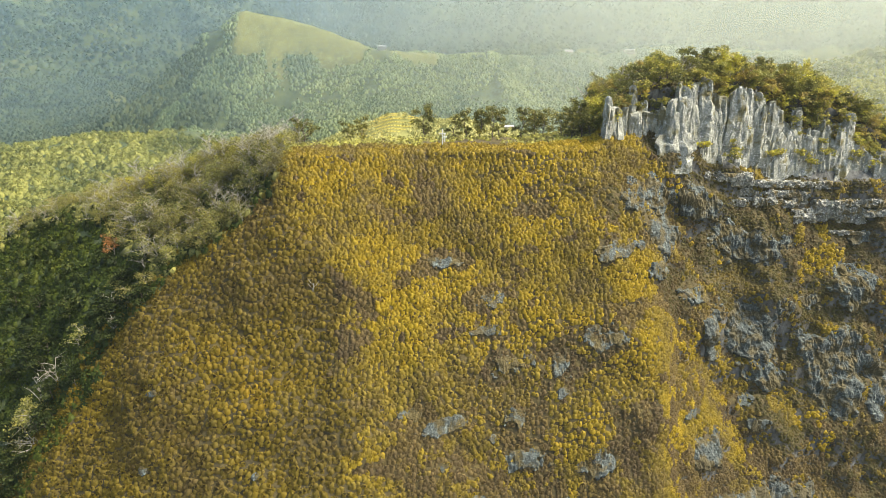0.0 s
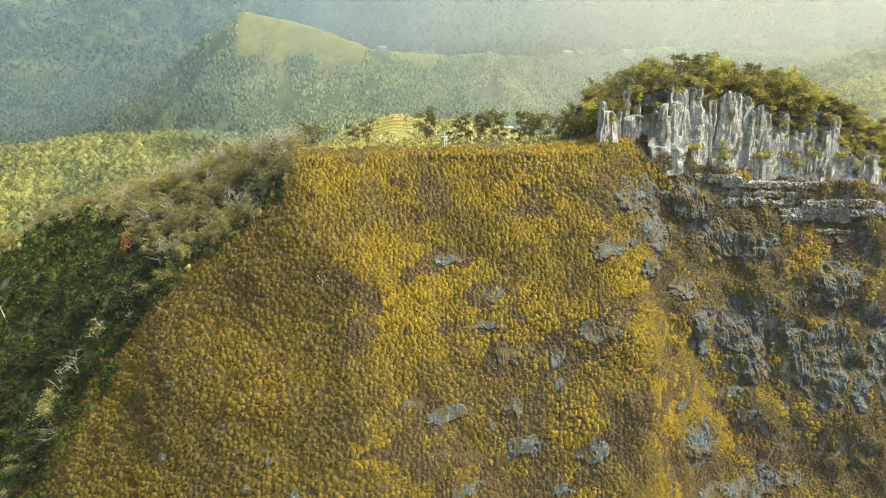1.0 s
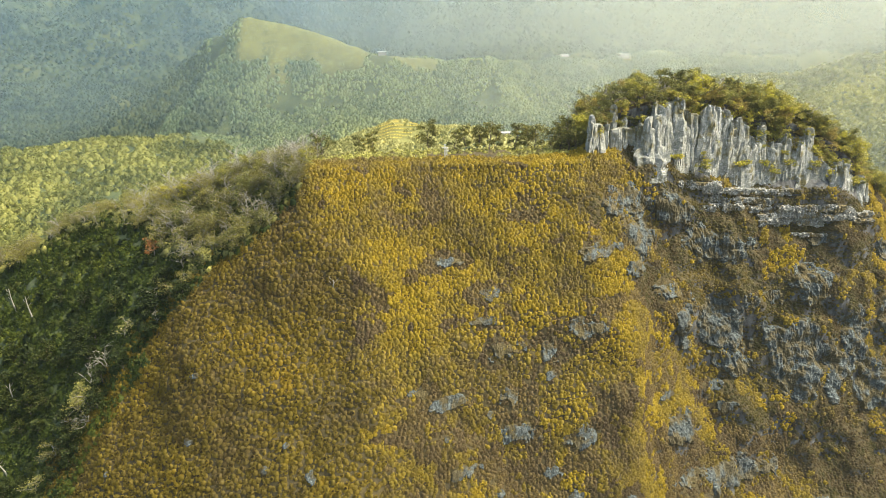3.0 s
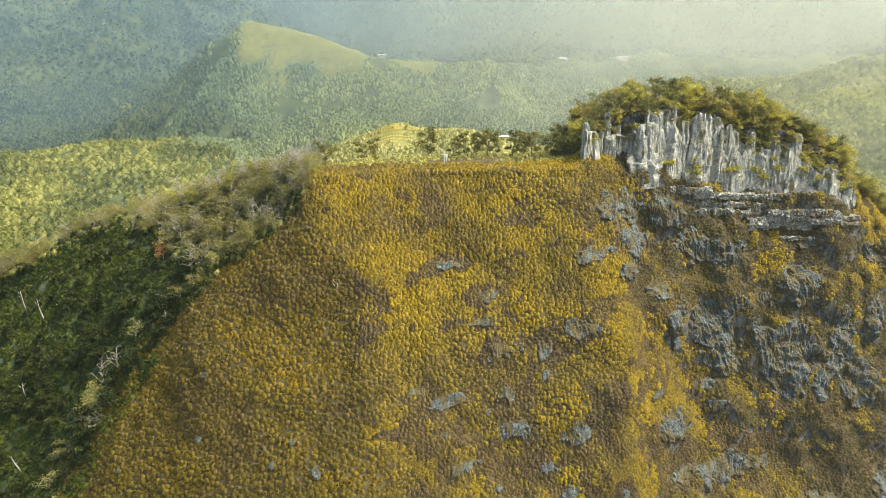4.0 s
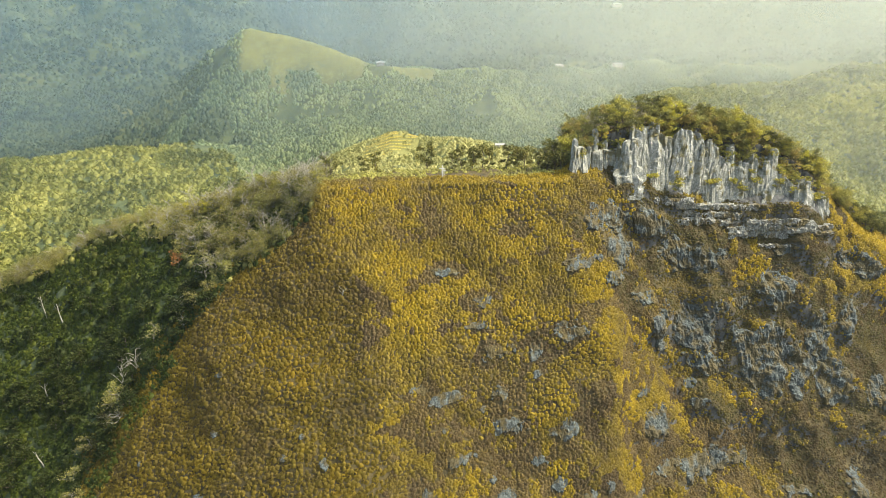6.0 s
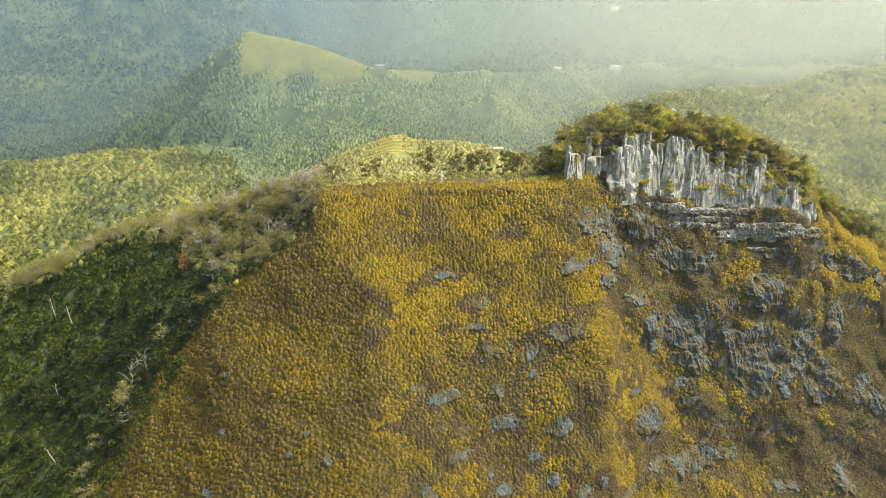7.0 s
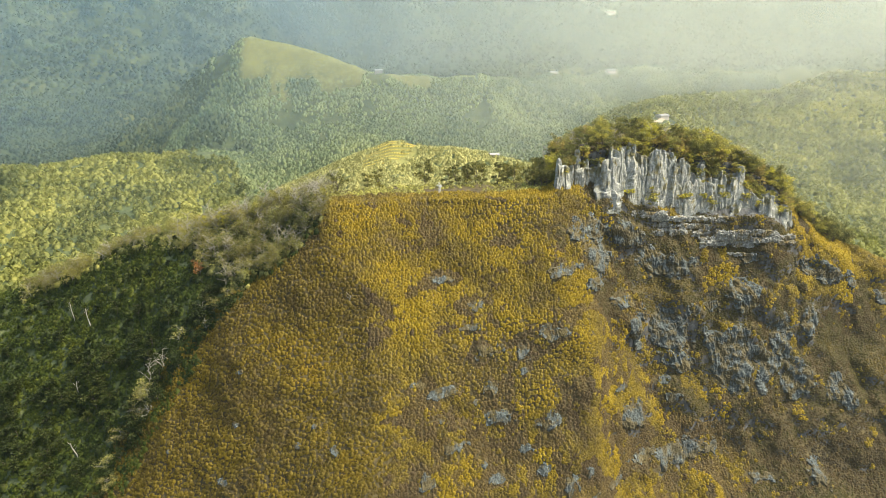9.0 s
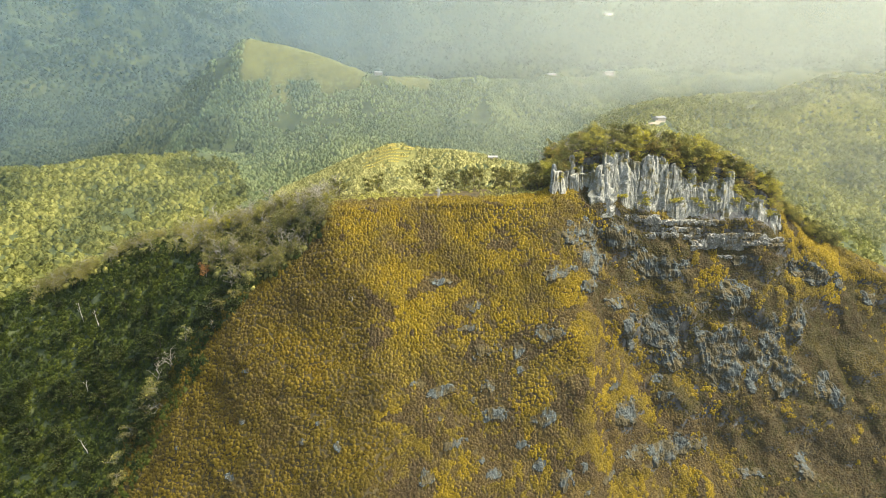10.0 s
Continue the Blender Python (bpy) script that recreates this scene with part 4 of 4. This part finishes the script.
tagged(new("hill_woods", rosette_mesh("hill_woods", p, np.tile([0.0, 0, 1], (len(p), 1)), 6.6, 20, M_HILL_SUNNY, 35, 1.05, 0.55)), "yellow-green woods on the lower hills, sunlight put into their colour", "woods", kind="stuff")
# Here the valley's shade is put into the woods as darker leaves.
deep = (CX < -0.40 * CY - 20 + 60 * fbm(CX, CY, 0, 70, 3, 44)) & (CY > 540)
mid_back = backs & seen & ~near_back & (CY > 150) & (CY >= hill_line) & (CY < 850) & ~deep
p, _ = scatter(mid_back * VIS * 0.12 * thin, 38)
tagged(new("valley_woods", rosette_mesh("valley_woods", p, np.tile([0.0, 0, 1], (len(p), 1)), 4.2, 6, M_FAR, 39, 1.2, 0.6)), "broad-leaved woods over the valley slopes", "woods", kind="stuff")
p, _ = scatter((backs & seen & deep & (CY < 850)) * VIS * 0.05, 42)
tagged(new("gorge_woods", rosette_mesh("gorge_woods", p, np.tile([0.0, 0, 1], (len(p), 1)), 5.2, 6, M_MOUNT, 43, 1.1, 0.6)), "woods in the valley beyond the hill, darker leaves standing in for its shade", "woods", kind="stuff")
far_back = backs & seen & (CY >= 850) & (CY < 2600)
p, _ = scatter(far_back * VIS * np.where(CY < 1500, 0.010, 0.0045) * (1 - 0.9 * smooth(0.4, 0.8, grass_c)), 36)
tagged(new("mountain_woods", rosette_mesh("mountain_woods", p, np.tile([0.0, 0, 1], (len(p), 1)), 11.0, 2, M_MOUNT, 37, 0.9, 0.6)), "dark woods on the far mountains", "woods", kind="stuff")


# ---------------------------------------------------------------- rocks
def rock_mesh(name, size, mat, seed, around=44, up=26, flute=0.10, jag=0.18, boxy=0.42):
    """A rough boulder or slab with upright flutes and broken edges."""
    a = np.linspace(0, 2 * np.pi, around, endpoint=False)[None]
    t = np.linspace(0.03, np.pi - 0.03, up)[:, None]
    d = np.stack([np.sin(t) * np.cos(a), np.sin(t) * np.sin(a), np.cos(t) + 0 * a], -1)
    box = d / np.maximum(np.abs(d).max(-1, keepdims=True), 1e-6)
    d = d * (0.95 - boxy) + box * boxy
    x, y, z = d[..., 0] * size[0], d[..., 1] * size[1], d[..., 2] * size[2]
    step = max(0.8, min(size) * 0.24)
    ridged = np.abs(fbm(x, y, z * 0.45, step, 5, seed, 0.62)) - 0.35
    k = 1 + flute * fbm(x, y, z * 0.3, step * 0.5, 4, seed + 2, 0.6) - jag * ridged + jag * 0.4 * np.tanh(3 * fbm(x, y, z, step * 1.8, 3, seed + 9))
    v = np.stack([x * k, y * k, z * (1 + 0.25 * fbm(x, y, 0 * z, step, 3, seed + 5))], -1) / 2
    i = np.arange(around * up).reshape(up, around)
    q = np.stack([i[:-1], i[1:], np.roll(i, -1, 1)[1:], np.roll(i, -1, 1)[:-1]], -1).reshape(-1, 4)
    return faces_mesh(name, v.reshape(-1, 3), q, mat)


def bilinear(field, i, j):
    i0, j0 = np.clip(np.floor(i).astype(int), 0, field.shape[0] - 2), np.clip(np.floor(j).astype(int), 0, field.shape[1] - 2)
    fi, fj = (i - i0)[..., None], (j - j0)[..., None]
    return (field[i0, j0] * (1 - fi) + field[i0 + 1, j0] * fi) * (1 - fj) + (field[i0, j0 + 1] * (1 - fi) + field[i0 + 1, j0 + 1] * fi) * fj


def crag(x, z, w, h, seed):
    """A rock face that swells out of the slope, fluted down the fall and broken into blocks, its rim sunk in the soil."""
    j0 = int(np.argmin(np.abs(U - x)))
    i0 = FACE0 + int(np.argmin(np.abs(GZ[FACE0:CREST + 1, j0] - z)))
    fall = max(0.15, (GZ[min(i0 + 3, CREST), j0] - GZ[i0 - 3, j0]) / 6)
    run = float(np.linalg.norm(GRID[min(i0 + 3, CREST), j0] - GRID[i0 - 3, j0])) / 6
    rows_half = min(h / 2 / fall, 0.75 * max(w, h) / run)
    nu, nv = int(np.clip(w * 1.3 / 0.19, 14, 100)), int(np.clip(rows_half * 2.6 * run / 0.19, 14, 100))
    b, a = np.meshgrid(np.linspace(-1.3, 1.3, nv), np.linspace(-1.3, 1.3, nu), indexing="ij")
    ii, jj = i0 + b * rows_half, j0 + a * w / 2 / 0.8
    at, nrm = bilinear(GRID, ii, jj), bilinear(NORMAL, ii, jj)
    px, py, pz = at[..., 0], at[..., 1], at[..., 2]
    small = min(w, h)
    dome = smooth(1.12, 0.8, np.hypot(a, b) + (0.5 if small > 5 else 0.65) * fbm(px, py, pz, max(1.4, small * 0.4), 4, seed))
    amp = float(np.clip(0.13 * small, 0.3, 0.75))
    lean = 0.35 * math.sin(seed)
    flute = 0.45 - np.abs(fbm(px + lean * pz, py * 0.3, pz * 0.2, 1.5, 4, seed + 3, 0.6))
    block = np.tanh(4 * fbm(px, py, pz * 1.4, 2.4, 3, seed + 5))
    chips = 0.5 - np.abs(fbm(px + lean * pz, py, pz * 0.4, 0.6, 3, seed + 8, 0.65))
    slab = np.tanh(5 * fbm(px + lean * pz, py, pz * 0.35, 3.0, 3, seed + 11))
    proud = dome * (0.34 + 0.2 * amp + amp * (0.75 * flute + 0.25 * block + 0.22 * slab + 0.3 * chips - 0.25 * b)) - 0.5 * (1 - dome)
    way = nrm + np.array([0, -0.6, 0])
    v = at + way / np.linalg.norm(way, axis=-1, keepdims=True) * proud[..., None]
    k = np.arange(nu * nv).reshape(nv, nu)
    return faces_mesh("rock_outcrop", v.reshape(-1, 3), np.stack([k[:-1, :-1], k[:-1, 1:], k[1:, 1:], k[1:, :-1]], -1).reshape(-1, 4), M_DARKROCK)


for i, (x, z, w, h) in enumerate(OUTCROPS):
    much = 1.0 if w * h > 55 else 0.72
    tagged(new("rock_outcrop", crag(x, z, w * much, h * much * 1.05, 300 + i)), "weathered blue-grey rock breaking out of the ferny slope", "rock", "rocks on the slope")

# ---------------------------------------------------------------- limestone cliff
cliff = tagged(new("limestone_cliff"), "pale grey limestone cliff of upright fluted pillars", "cliff")


def pillar(width, depth, height, seed, parent, at, lean):
    """An upright limestone blade with a blunt slanting head and flutes down its sides."""
    rng = np.random.RandomState(seed)
    around, up = 34, 22
    a = np.linspace(0, 2 * np.pi, around, endpoint=False)[None]
    t = np.concatenate([np.linspace(0, 0.93, up - 3), [0.975, 0.995, 1.0]])[:, None]
    taper = np.interp(t, [0, 0.6, 0.93, 0.975, 0.995, 1.0], [1.12, 1.0, 0.9, 0.8, 0.62, 0.04])
    c, s = np.cos(a), np.sin(a)
    r = 1 / (np.abs(c) ** 6 + np.abs(s) ** 6) ** (1 / 6)
    x, y, z = c * r * width / 2, s * r * depth / 2, t * height
    ridged = np.abs(fbm(x + seed, y, z * 0.10, 0.8, 3, seed)) - 0.3
    k = taper * (1 - 0.26 * ridged + 0.16 * np.tanh(3 * fbm(x + seed, y, z * 0.4, 1.3, 4, seed + 3)))
    slant = 1 - (0.05 * (1 + np.cos(a - rng.uniform(0, 6.28))) + 0.10 * np.tanh(4 * fbm(x, y, 0 * z, 0.8, 2, seed + 7))) * t ** 3
    v = np.stack([x * k + lean * z + 0.25 * fbm(0 * z, 0 * z + seed, z, 3.0, 2, seed), y * k + 0.1 * z, z * slant], -1)
    i = np.arange(around * up).reshape(up, around)
    q = np.stack([i[:-1], np.roll(i, -1, 1)[:-1], np.roll(i, -1, 1)[1:], i[1:]], -1).reshape(-1, 4)
    ob = part("pillar", faces_mesh("pillar", v.reshape(-1, 3), q, M_ROCK), parent)
    ob.matrix_basis = Matrix.Translation(at) @ Matrix.Rotation(rng.uniform(-0.4, 0.4), 4, "Z")


WEST_PILLARS = [  # x, foot, head, width
    (32, 87.7, 92.6, 1.7), (32.6, 87, 89.3, 2.6), (35.7, 86.9, 91.9, 1.4), (38.6, 86, 89.6, 2.3), (40.6, 85.2, 91.5, 2.4), (37.9, 91.7, 94.7, 1.6), (42.6, 85.4, 88.4, 1.1), (43.8, 86.2, 92, 1.6), (46.6, 82.3, 91.7, 3.3),
    (45.6, 81.2, 85.7, 6), (48.5, 86.1, 94.9, 2), (50.5, 86, 94.4, 1.9), (52.4, 86.8, 95.6, 3.6), (55.1, 78.3, 89.8, 1.9), (56.9, 78.2, 90, 2.2), (59, 78.1, 90.9, 2.6), (59.9, 85.8, 93.9, 1.9), (62.2, 77.8, 90.3, 3.3),
    (62.2, 85.2, 93.7, 2.2)]
EAST_PILLARS = [
    (65, 77.3, 90.8, 2.2), (65.5, 88, 93.3, 2.7), (67.6, 77.8, 89.7, 2.2), (69.2, 77.5, 85.9, 1.5), (70.4, 84.7, 91, 2.7), (71.3, 77.1, 85.4, 3.2), (74.2, 77.6, 85.1, 3.1), (75.9, 82.2, 89.8, 1.9), (77.4, 78, 84.4, 3.4),
    (80.2, 79.7, 85.3, 2.6), (83.8, 78, 86.8, 2.5), (83.1, 78.4, 83.2, 2.5), (87.1, 77.6, 87.9, 3.8), (89, 76.7, 84.6, 2.5), (91.1, 76.7, 81.9, 2.1), (95.1, 75, 80.2, 2.3), (96.8, 74.7, 80.6, 1.9), (99, 73.1, 77.3, 2),
    (102, 71.2, 76.9, 2.6), (104.9, 70.4, 74.9, 2.2)]
FOOT_AT = ([31, 36, 41, 46, 50, 54, 62, 71, 80, 88, 92, 96, 100, 105], [87, 86.8, 85.3, 81.2, 79.5, 78.2, 77.6, 77, 78.2, 77.4, 76.5, 74.8, 72.8, 70.3])
HEAD_AT = ([31, 36, 42.5, 48.5, 54.5, 61, 68, 75, 82.5, 90, 98.5, 105], [92.2, 90.4, 90, 93.2, 93.6, 92.6, 89.6, 86.3, 84, 82, 77.2, 73.8])


def foot_y(x, foot):
    """Where the slope lies at the foot of the cliff."""
    j = int(np.argmin(np.abs(U - x)))
    return min(float(np.interp(x, U, K["y5"])) + 1.4, GY[FACE0 + int(np.argmin(np.abs(GZ[FACE0:CREST + 1, j] - foot))), j] + 0.6)


def cliff_wall():
    """The face behind the pillars: a fluted wall with a top that runs back into the knoll."""
    xs = np.arange(31.5, 105.5, 0.3)
    low, high = np.interp(xs, *FOOT_AT) - 1.6, np.interp(xs, *HEAD_AT) + 0.5 * fbm(xs, 0, 0, 2.5, 3, 611)
    t = np.linspace(0, 1, 46)[:, None]
    x, z = xs[None] + 0 * t, low + (high - low) * t
    rounds = 0.45 - np.abs(fbm(x + 0.06 * z, 0 * x, z * 0.09, 2.0, 4, 601, 0.65))
    fine = 0.45 - np.abs(fbm(x, 0 * x, z * 0.16, 0.75, 3, 605))
    steps = np.tanh(4 * fbm(x, 0 * x, z * 0.6, 3.2, 3, 608))
    at_foot = blur(np.array([[foot_y(x, z) for x, z in zip(xs, low + 1.6)]]), 20, 1)
    y = at_foot + 0.8 + 0.13 * (z - low) - 1.3 * rounds - 0.7 * fine - 0.5 * steps
    back = [(x[-1:], y[-1:] + d, z[-1:] + r) for d, r in ((0.8, 0.25), (2.2, -0.1), (3.6, -2.5))]
    grid = np.concatenate([np.stack([x, y, z], -1)] + [np.stack(c, -1) for c in back])
    k = np.arange(grid.shape[0] * grid.shape[1]).reshape(grid.shape[:2])
    part("rock_face", faces_mesh("rock_face", grid.reshape(-1, 3), np.stack([k[:-1, :-1], k[:-1, 1:], k[1:, 1:], k[1:, :-1]], -1).reshape(-1, 4), M_ROCK), cliff)


cliff_wall()
r = random.Random(5)
for i, (x, foot, head, width) in enumerate(WEST_PILLARS + EAST_PILLARS):
    above = foot - float(np.interp(x, *FOOT_AT))
    y = foot_y(x, float(np.interp(x, *FOOT_AT))) + 1.7 + 0.13 * max(above, 0) + r.uniform(-0.4, 0.4)
    pillar(width * (0.9 if x < 44 else 1.35), 1.6 if x < 44 else 2.4 + 0.3 * width, head - foot + 2.8, 700 + i, cliff, (x, y, foot - 2.6), r.uniform(-0.03, 0.05))

ledge = tagged(new("rock_ledge"), "layered pale rock ledge below the cliff", "ledge")
for x0, x1, za, zb, tall in ((60, 82, 75.6, 74.4, 1.5), (61, 77, 72.6, 71.6, 3.2), (80, 97, 69.9, 69.4, 3.4), (75, 90, 68.2, 67.2, 2.8), (54, 63, 77.4, 76.9, 1.9), (85, 94, 64.2, 64.4, 0.8), (96, 104, 69.4, 67.5, 2.4)):
    x = x0
    while x < x1:
        w = r.uniform(1.0, 3.2)
        for layer in range(2 if tall > 2 else 1):
            high = tall / (2 if tall > 2 else 1)
            z = za + (zb - za) * (x - x0) / (x1 - x0) - layer * high + (0.25 * tall if tall > 2 else 0)
            at, nrm = on_slope(x + w / 2, z)
            ob = part("block", rock_mesh("block", (w * 1.3, 2.6, high * r.uniform(0.95, 1.35)), M_LEDGE, r.randrange(9999), 40, 16, 0.2, 0.26, 0.7), ledge)
            ob.matrix_basis = Matrix.Translation(at + Vector((0, 0.45 + r.uniform(-0.35, 0.55), r.uniform(-0.15, 0.15)))) @ Matrix.Rotation(r.uniform(-0.1, 0.1), 4, "Z")
        x += w * r.uniform(0.9, 1.1)


# ---------------------------------------------------------------- crosses
def beam(name, size, at, parent):
    bm = bmesh.new()
    bmesh.ops.create_cube(bm, size=1, matrix=Matrix.Translation(at) @ Matrix.Diagonal((*size, 1)))
    bmesh.ops.bevel(bm, geom=bm.edges[:], offset=0.02, segments=1, affect="EDGES")
    me = bpy.data.meshes.new(name)
    bm.to_mesh(me)
    bm.free()
    me.materials.append(M_WHITE)
    return part(name, me, parent)


def white_cross(x, y, height, label):
    ob = tagged(new("white_cross"), label, "cross", "crosses on the ridge")
    beam("upright", (0.2, 0.18, height + 0.6), (0, 0, height / 2 - 0.3), ob)
    beam("crossbar", (height * 0.46, 0.16, 0.2), (0, -0.03, height * 0.74), ob)
    ob.location = ground_at(x, y)

white_cross(-0.1, 108.4, 3.1, "white painted wooden cross on the bare crest")
white_cross(0.35, 112.5, 2.0, "smaller white cross standing behind the first one")

# ---------------------------------------------------------------- dead trunks and odd trees
def snag(x, z, height, lean, label):
    at, _ = on_slope(x, z)
    r2 = random.Random(int(x * 10))
    pts = [Vector((lean * height * t + 0.12 * math.sin(5 * t + x), 0.1 * math.sin(7 * t), height * t - 0.6)) for t in np.linspace(0, 1, 8)]
    paths = [(pts, [0.17 * (1 - 0.6 * t) for t in np.linspace(0, 1, 8)])]
    for k in (4, 5, 6):
        side = r2.choice((-1, 1))
        paths.append(([pts[k], pts[k] + Vector((side * 0.5, 0.1, 0.4)), pts[k] + Vector((side * 0.9, 0.2, 1.0))], [0.07, 0.05, 0.02]))
    v, q = tubes(paths, 6)
    ob = new("dead_snag", faces_mesh("dead_snag", v, q, M_SNAG, True))
    ob.location = at
    tagged(ob, label, "snag", "dead trunks")


M_SNAG = plain("bleached_wood", (0.36, 0.34, 0.29), 0.85, 0.2, 1.5)
for x, z, h, lean in ((-110, 43, 7.5, -0.1), (-103.5, 44, 6.0, -0.12), (-21.5, 63, 2.4, 0.02), (-94, 20, 5.0, -0.2), (-100, 30, 5.5, 0.1)):
    snag(x, z, h, lean, "bleached dead trunk standing on the slope")
rust = [labelled(make_tree("rust_tree", 5.0, 2.4, 700, 0.16, foliage("rust_leaves", [(0.3, (0.20, 0.09, 0.03)), (0.7, (0.34, 0.17, 0.05))], 0.2, 0.35, 0.3), M_BARE, 400, limbs=8, clear=0.35), "small tree with rust-red leaves in the thicket")]
plant(rust, [on_slope(-63, 64)[0]], 401, 0.9, 1.0)

# ---------------------------------------------------------------- far track
verts, quads = [], []
for i in range(41):
    f = i / 40 * (len(TRACK) - 1)
    k = min(int(f), len(TRACK) - 2)
    (xa, ya), (xb, yb) = TRACK[k], TRACK[k + 1]
    x, y = xa + (xb - xa) * (f - k), ya + (yb - ya) * (f - k)
    side = Vector((-(yb - ya), xb - xa, 0)).normalized() * 2.2
    for sgn in (-1, 1):
        g = ground_at(x + sgn * side.x, y + sgn * side.y)
        verts.append((g.x, g.y, float(land(np.array([g.x]), np.array([g.y]))[0]) + 1.2))
    if i:
        quads.append((2 * i - 2, 2 * i - 1, 2 * i + 1, 2 * i))
tagged(new("dirt_track", faces_mesh("dirt_track", verts, quads, M_DIRT)), "pale dirt track winding over the far slope", "track", kind="structure")

# ---------------------------------------------------------------- houses
def house(x, y, w, d, h, roof=M_ROOF, turn=0.0):
    ob = tagged(new("house"), "small far house with a pale sheet roof", "house", "houses in the hills")
    bm = bmesh.new()
    bmesh.ops.create_cube(bm, size=1, matrix=Matrix.Translation((0, 0, h / 2 - 1)) @ Matrix.Diagonal((w, d, h + 2, 1)))
    me = bpy.data.meshes.new("wall")
    bm.to_mesh(me), bm.free()
    me.materials.append(M_WALL)
    part("wall", me, ob)
    o, rise = 0.6, h * 0.45
    v = [(-w / 2 - o, -d / 2 - o, h), (w / 2 + o, -d / 2 - o, h), (w / 2 + o, 0, h + rise), (-w / 2 - o, 0, h + rise), (-w / 2 - o, d / 2 + o, h), (w / 2 + o, d / 2 + o, h)]
    v += [(a, b, c + 0.2) for a, b, c in v]
    q = [(0, 1, 2, 3), (3, 2, 5, 4), (6, 9, 8, 7), (9, 10, 11, 8), (0, 6, 7, 1), (4, 5, 11, 10), (0, 3, 9, 6), (3, 4, 10, 9), (1, 7, 8, 2), (2, 8, 11, 5)]
    part("roof", faces_mesh("roof", v, q, roof), ob)
    ob.matrix_basis = Matrix.Translation(ground_at(x, y)) @ Matrix.Rotation(turn, 4, "Z")


for x, y, w, d, h, turn in HOUSES:
    house(x, y, w, d, h, turn=turn)


# ---------------------------------------------------------------- added sheets that stand in for aerial haze
def haze_sheet_material():
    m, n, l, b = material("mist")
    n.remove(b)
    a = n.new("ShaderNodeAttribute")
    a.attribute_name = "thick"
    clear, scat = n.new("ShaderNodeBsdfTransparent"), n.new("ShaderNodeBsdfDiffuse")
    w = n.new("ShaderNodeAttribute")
    w.attribute_name = "sun_glow"
    # Bluish left to paler right: the sun's glow is put into the haze colour.
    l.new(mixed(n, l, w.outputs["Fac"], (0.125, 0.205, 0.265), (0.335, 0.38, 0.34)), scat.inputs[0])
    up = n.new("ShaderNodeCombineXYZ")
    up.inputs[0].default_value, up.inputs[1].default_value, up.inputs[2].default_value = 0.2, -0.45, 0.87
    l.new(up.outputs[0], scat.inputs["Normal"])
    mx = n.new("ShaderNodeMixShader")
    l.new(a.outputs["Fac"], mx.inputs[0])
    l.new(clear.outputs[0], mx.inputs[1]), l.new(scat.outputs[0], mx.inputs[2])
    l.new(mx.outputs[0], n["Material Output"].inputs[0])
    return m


def add_haze_sheet(y0, rise, thick_most, seed):
    """A sheet standing in for far haze: it starts on the land at y0 and leans back as it rises."""
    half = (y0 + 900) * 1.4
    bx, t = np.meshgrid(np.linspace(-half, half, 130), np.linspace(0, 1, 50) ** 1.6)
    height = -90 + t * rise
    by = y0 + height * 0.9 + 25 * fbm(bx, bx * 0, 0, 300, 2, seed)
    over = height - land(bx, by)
    # Denser to the right, to imitate the brighter haze towards the sun.
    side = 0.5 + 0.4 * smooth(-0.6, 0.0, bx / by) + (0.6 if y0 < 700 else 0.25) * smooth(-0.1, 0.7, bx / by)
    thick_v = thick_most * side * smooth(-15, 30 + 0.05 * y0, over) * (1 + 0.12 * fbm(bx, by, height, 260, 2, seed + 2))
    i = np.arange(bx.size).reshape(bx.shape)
    me = faces_mesh("mist_bank", np.stack([bx, by, height], -1), np.stack([i[:-1, :-1], i[:-1, 1:], i[1:, 1:], i[1:, :-1]], -1).reshape(-1, 4), M_HAZE_SHEET, True)
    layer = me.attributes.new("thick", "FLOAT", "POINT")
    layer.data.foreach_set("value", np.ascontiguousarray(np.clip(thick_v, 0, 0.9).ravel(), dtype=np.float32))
    layer = me.attributes.new("sun_glow", "FLOAT", "POINT")
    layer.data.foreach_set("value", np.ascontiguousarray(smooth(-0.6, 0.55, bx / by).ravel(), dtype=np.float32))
    tagged(new("mist_bank", me), "translucent sheet standing in for aerial haze over the far valleys", "mist", kind="stuff")


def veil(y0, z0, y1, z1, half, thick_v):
    """A sheet standing in for thin haze before the hill, thicker towards the sunny right."""
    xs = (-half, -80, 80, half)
    me = faces_mesh("haze_veil", [(x, y, z) for y, z in ((y0, z0), (y1, z1)) for x in xs], [(k, k + 1, k + 5, k + 4) for k in range(3)], M_HAZE_SHEET)
    for attr, v in (("thick", (0.5 * thick_v, 0.5 * thick_v, 2 * thick_v, 2 * thick_v) * 2), ("sun_glow", (0.2, 0.3, 0.8, 0.9) * 2)):
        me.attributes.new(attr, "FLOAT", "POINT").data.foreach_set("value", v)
    tagged(new("haze_veil", me), "thin translucent sheet standing in for haze before the hill", "mist", kind="stuff")


M_HAZE_SHEET = haze_sheet_material()
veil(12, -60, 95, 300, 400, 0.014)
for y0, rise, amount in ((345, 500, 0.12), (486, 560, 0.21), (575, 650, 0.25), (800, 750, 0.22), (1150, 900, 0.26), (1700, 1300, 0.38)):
    add_haze_sheet(y0, rise, amount, int(y0))
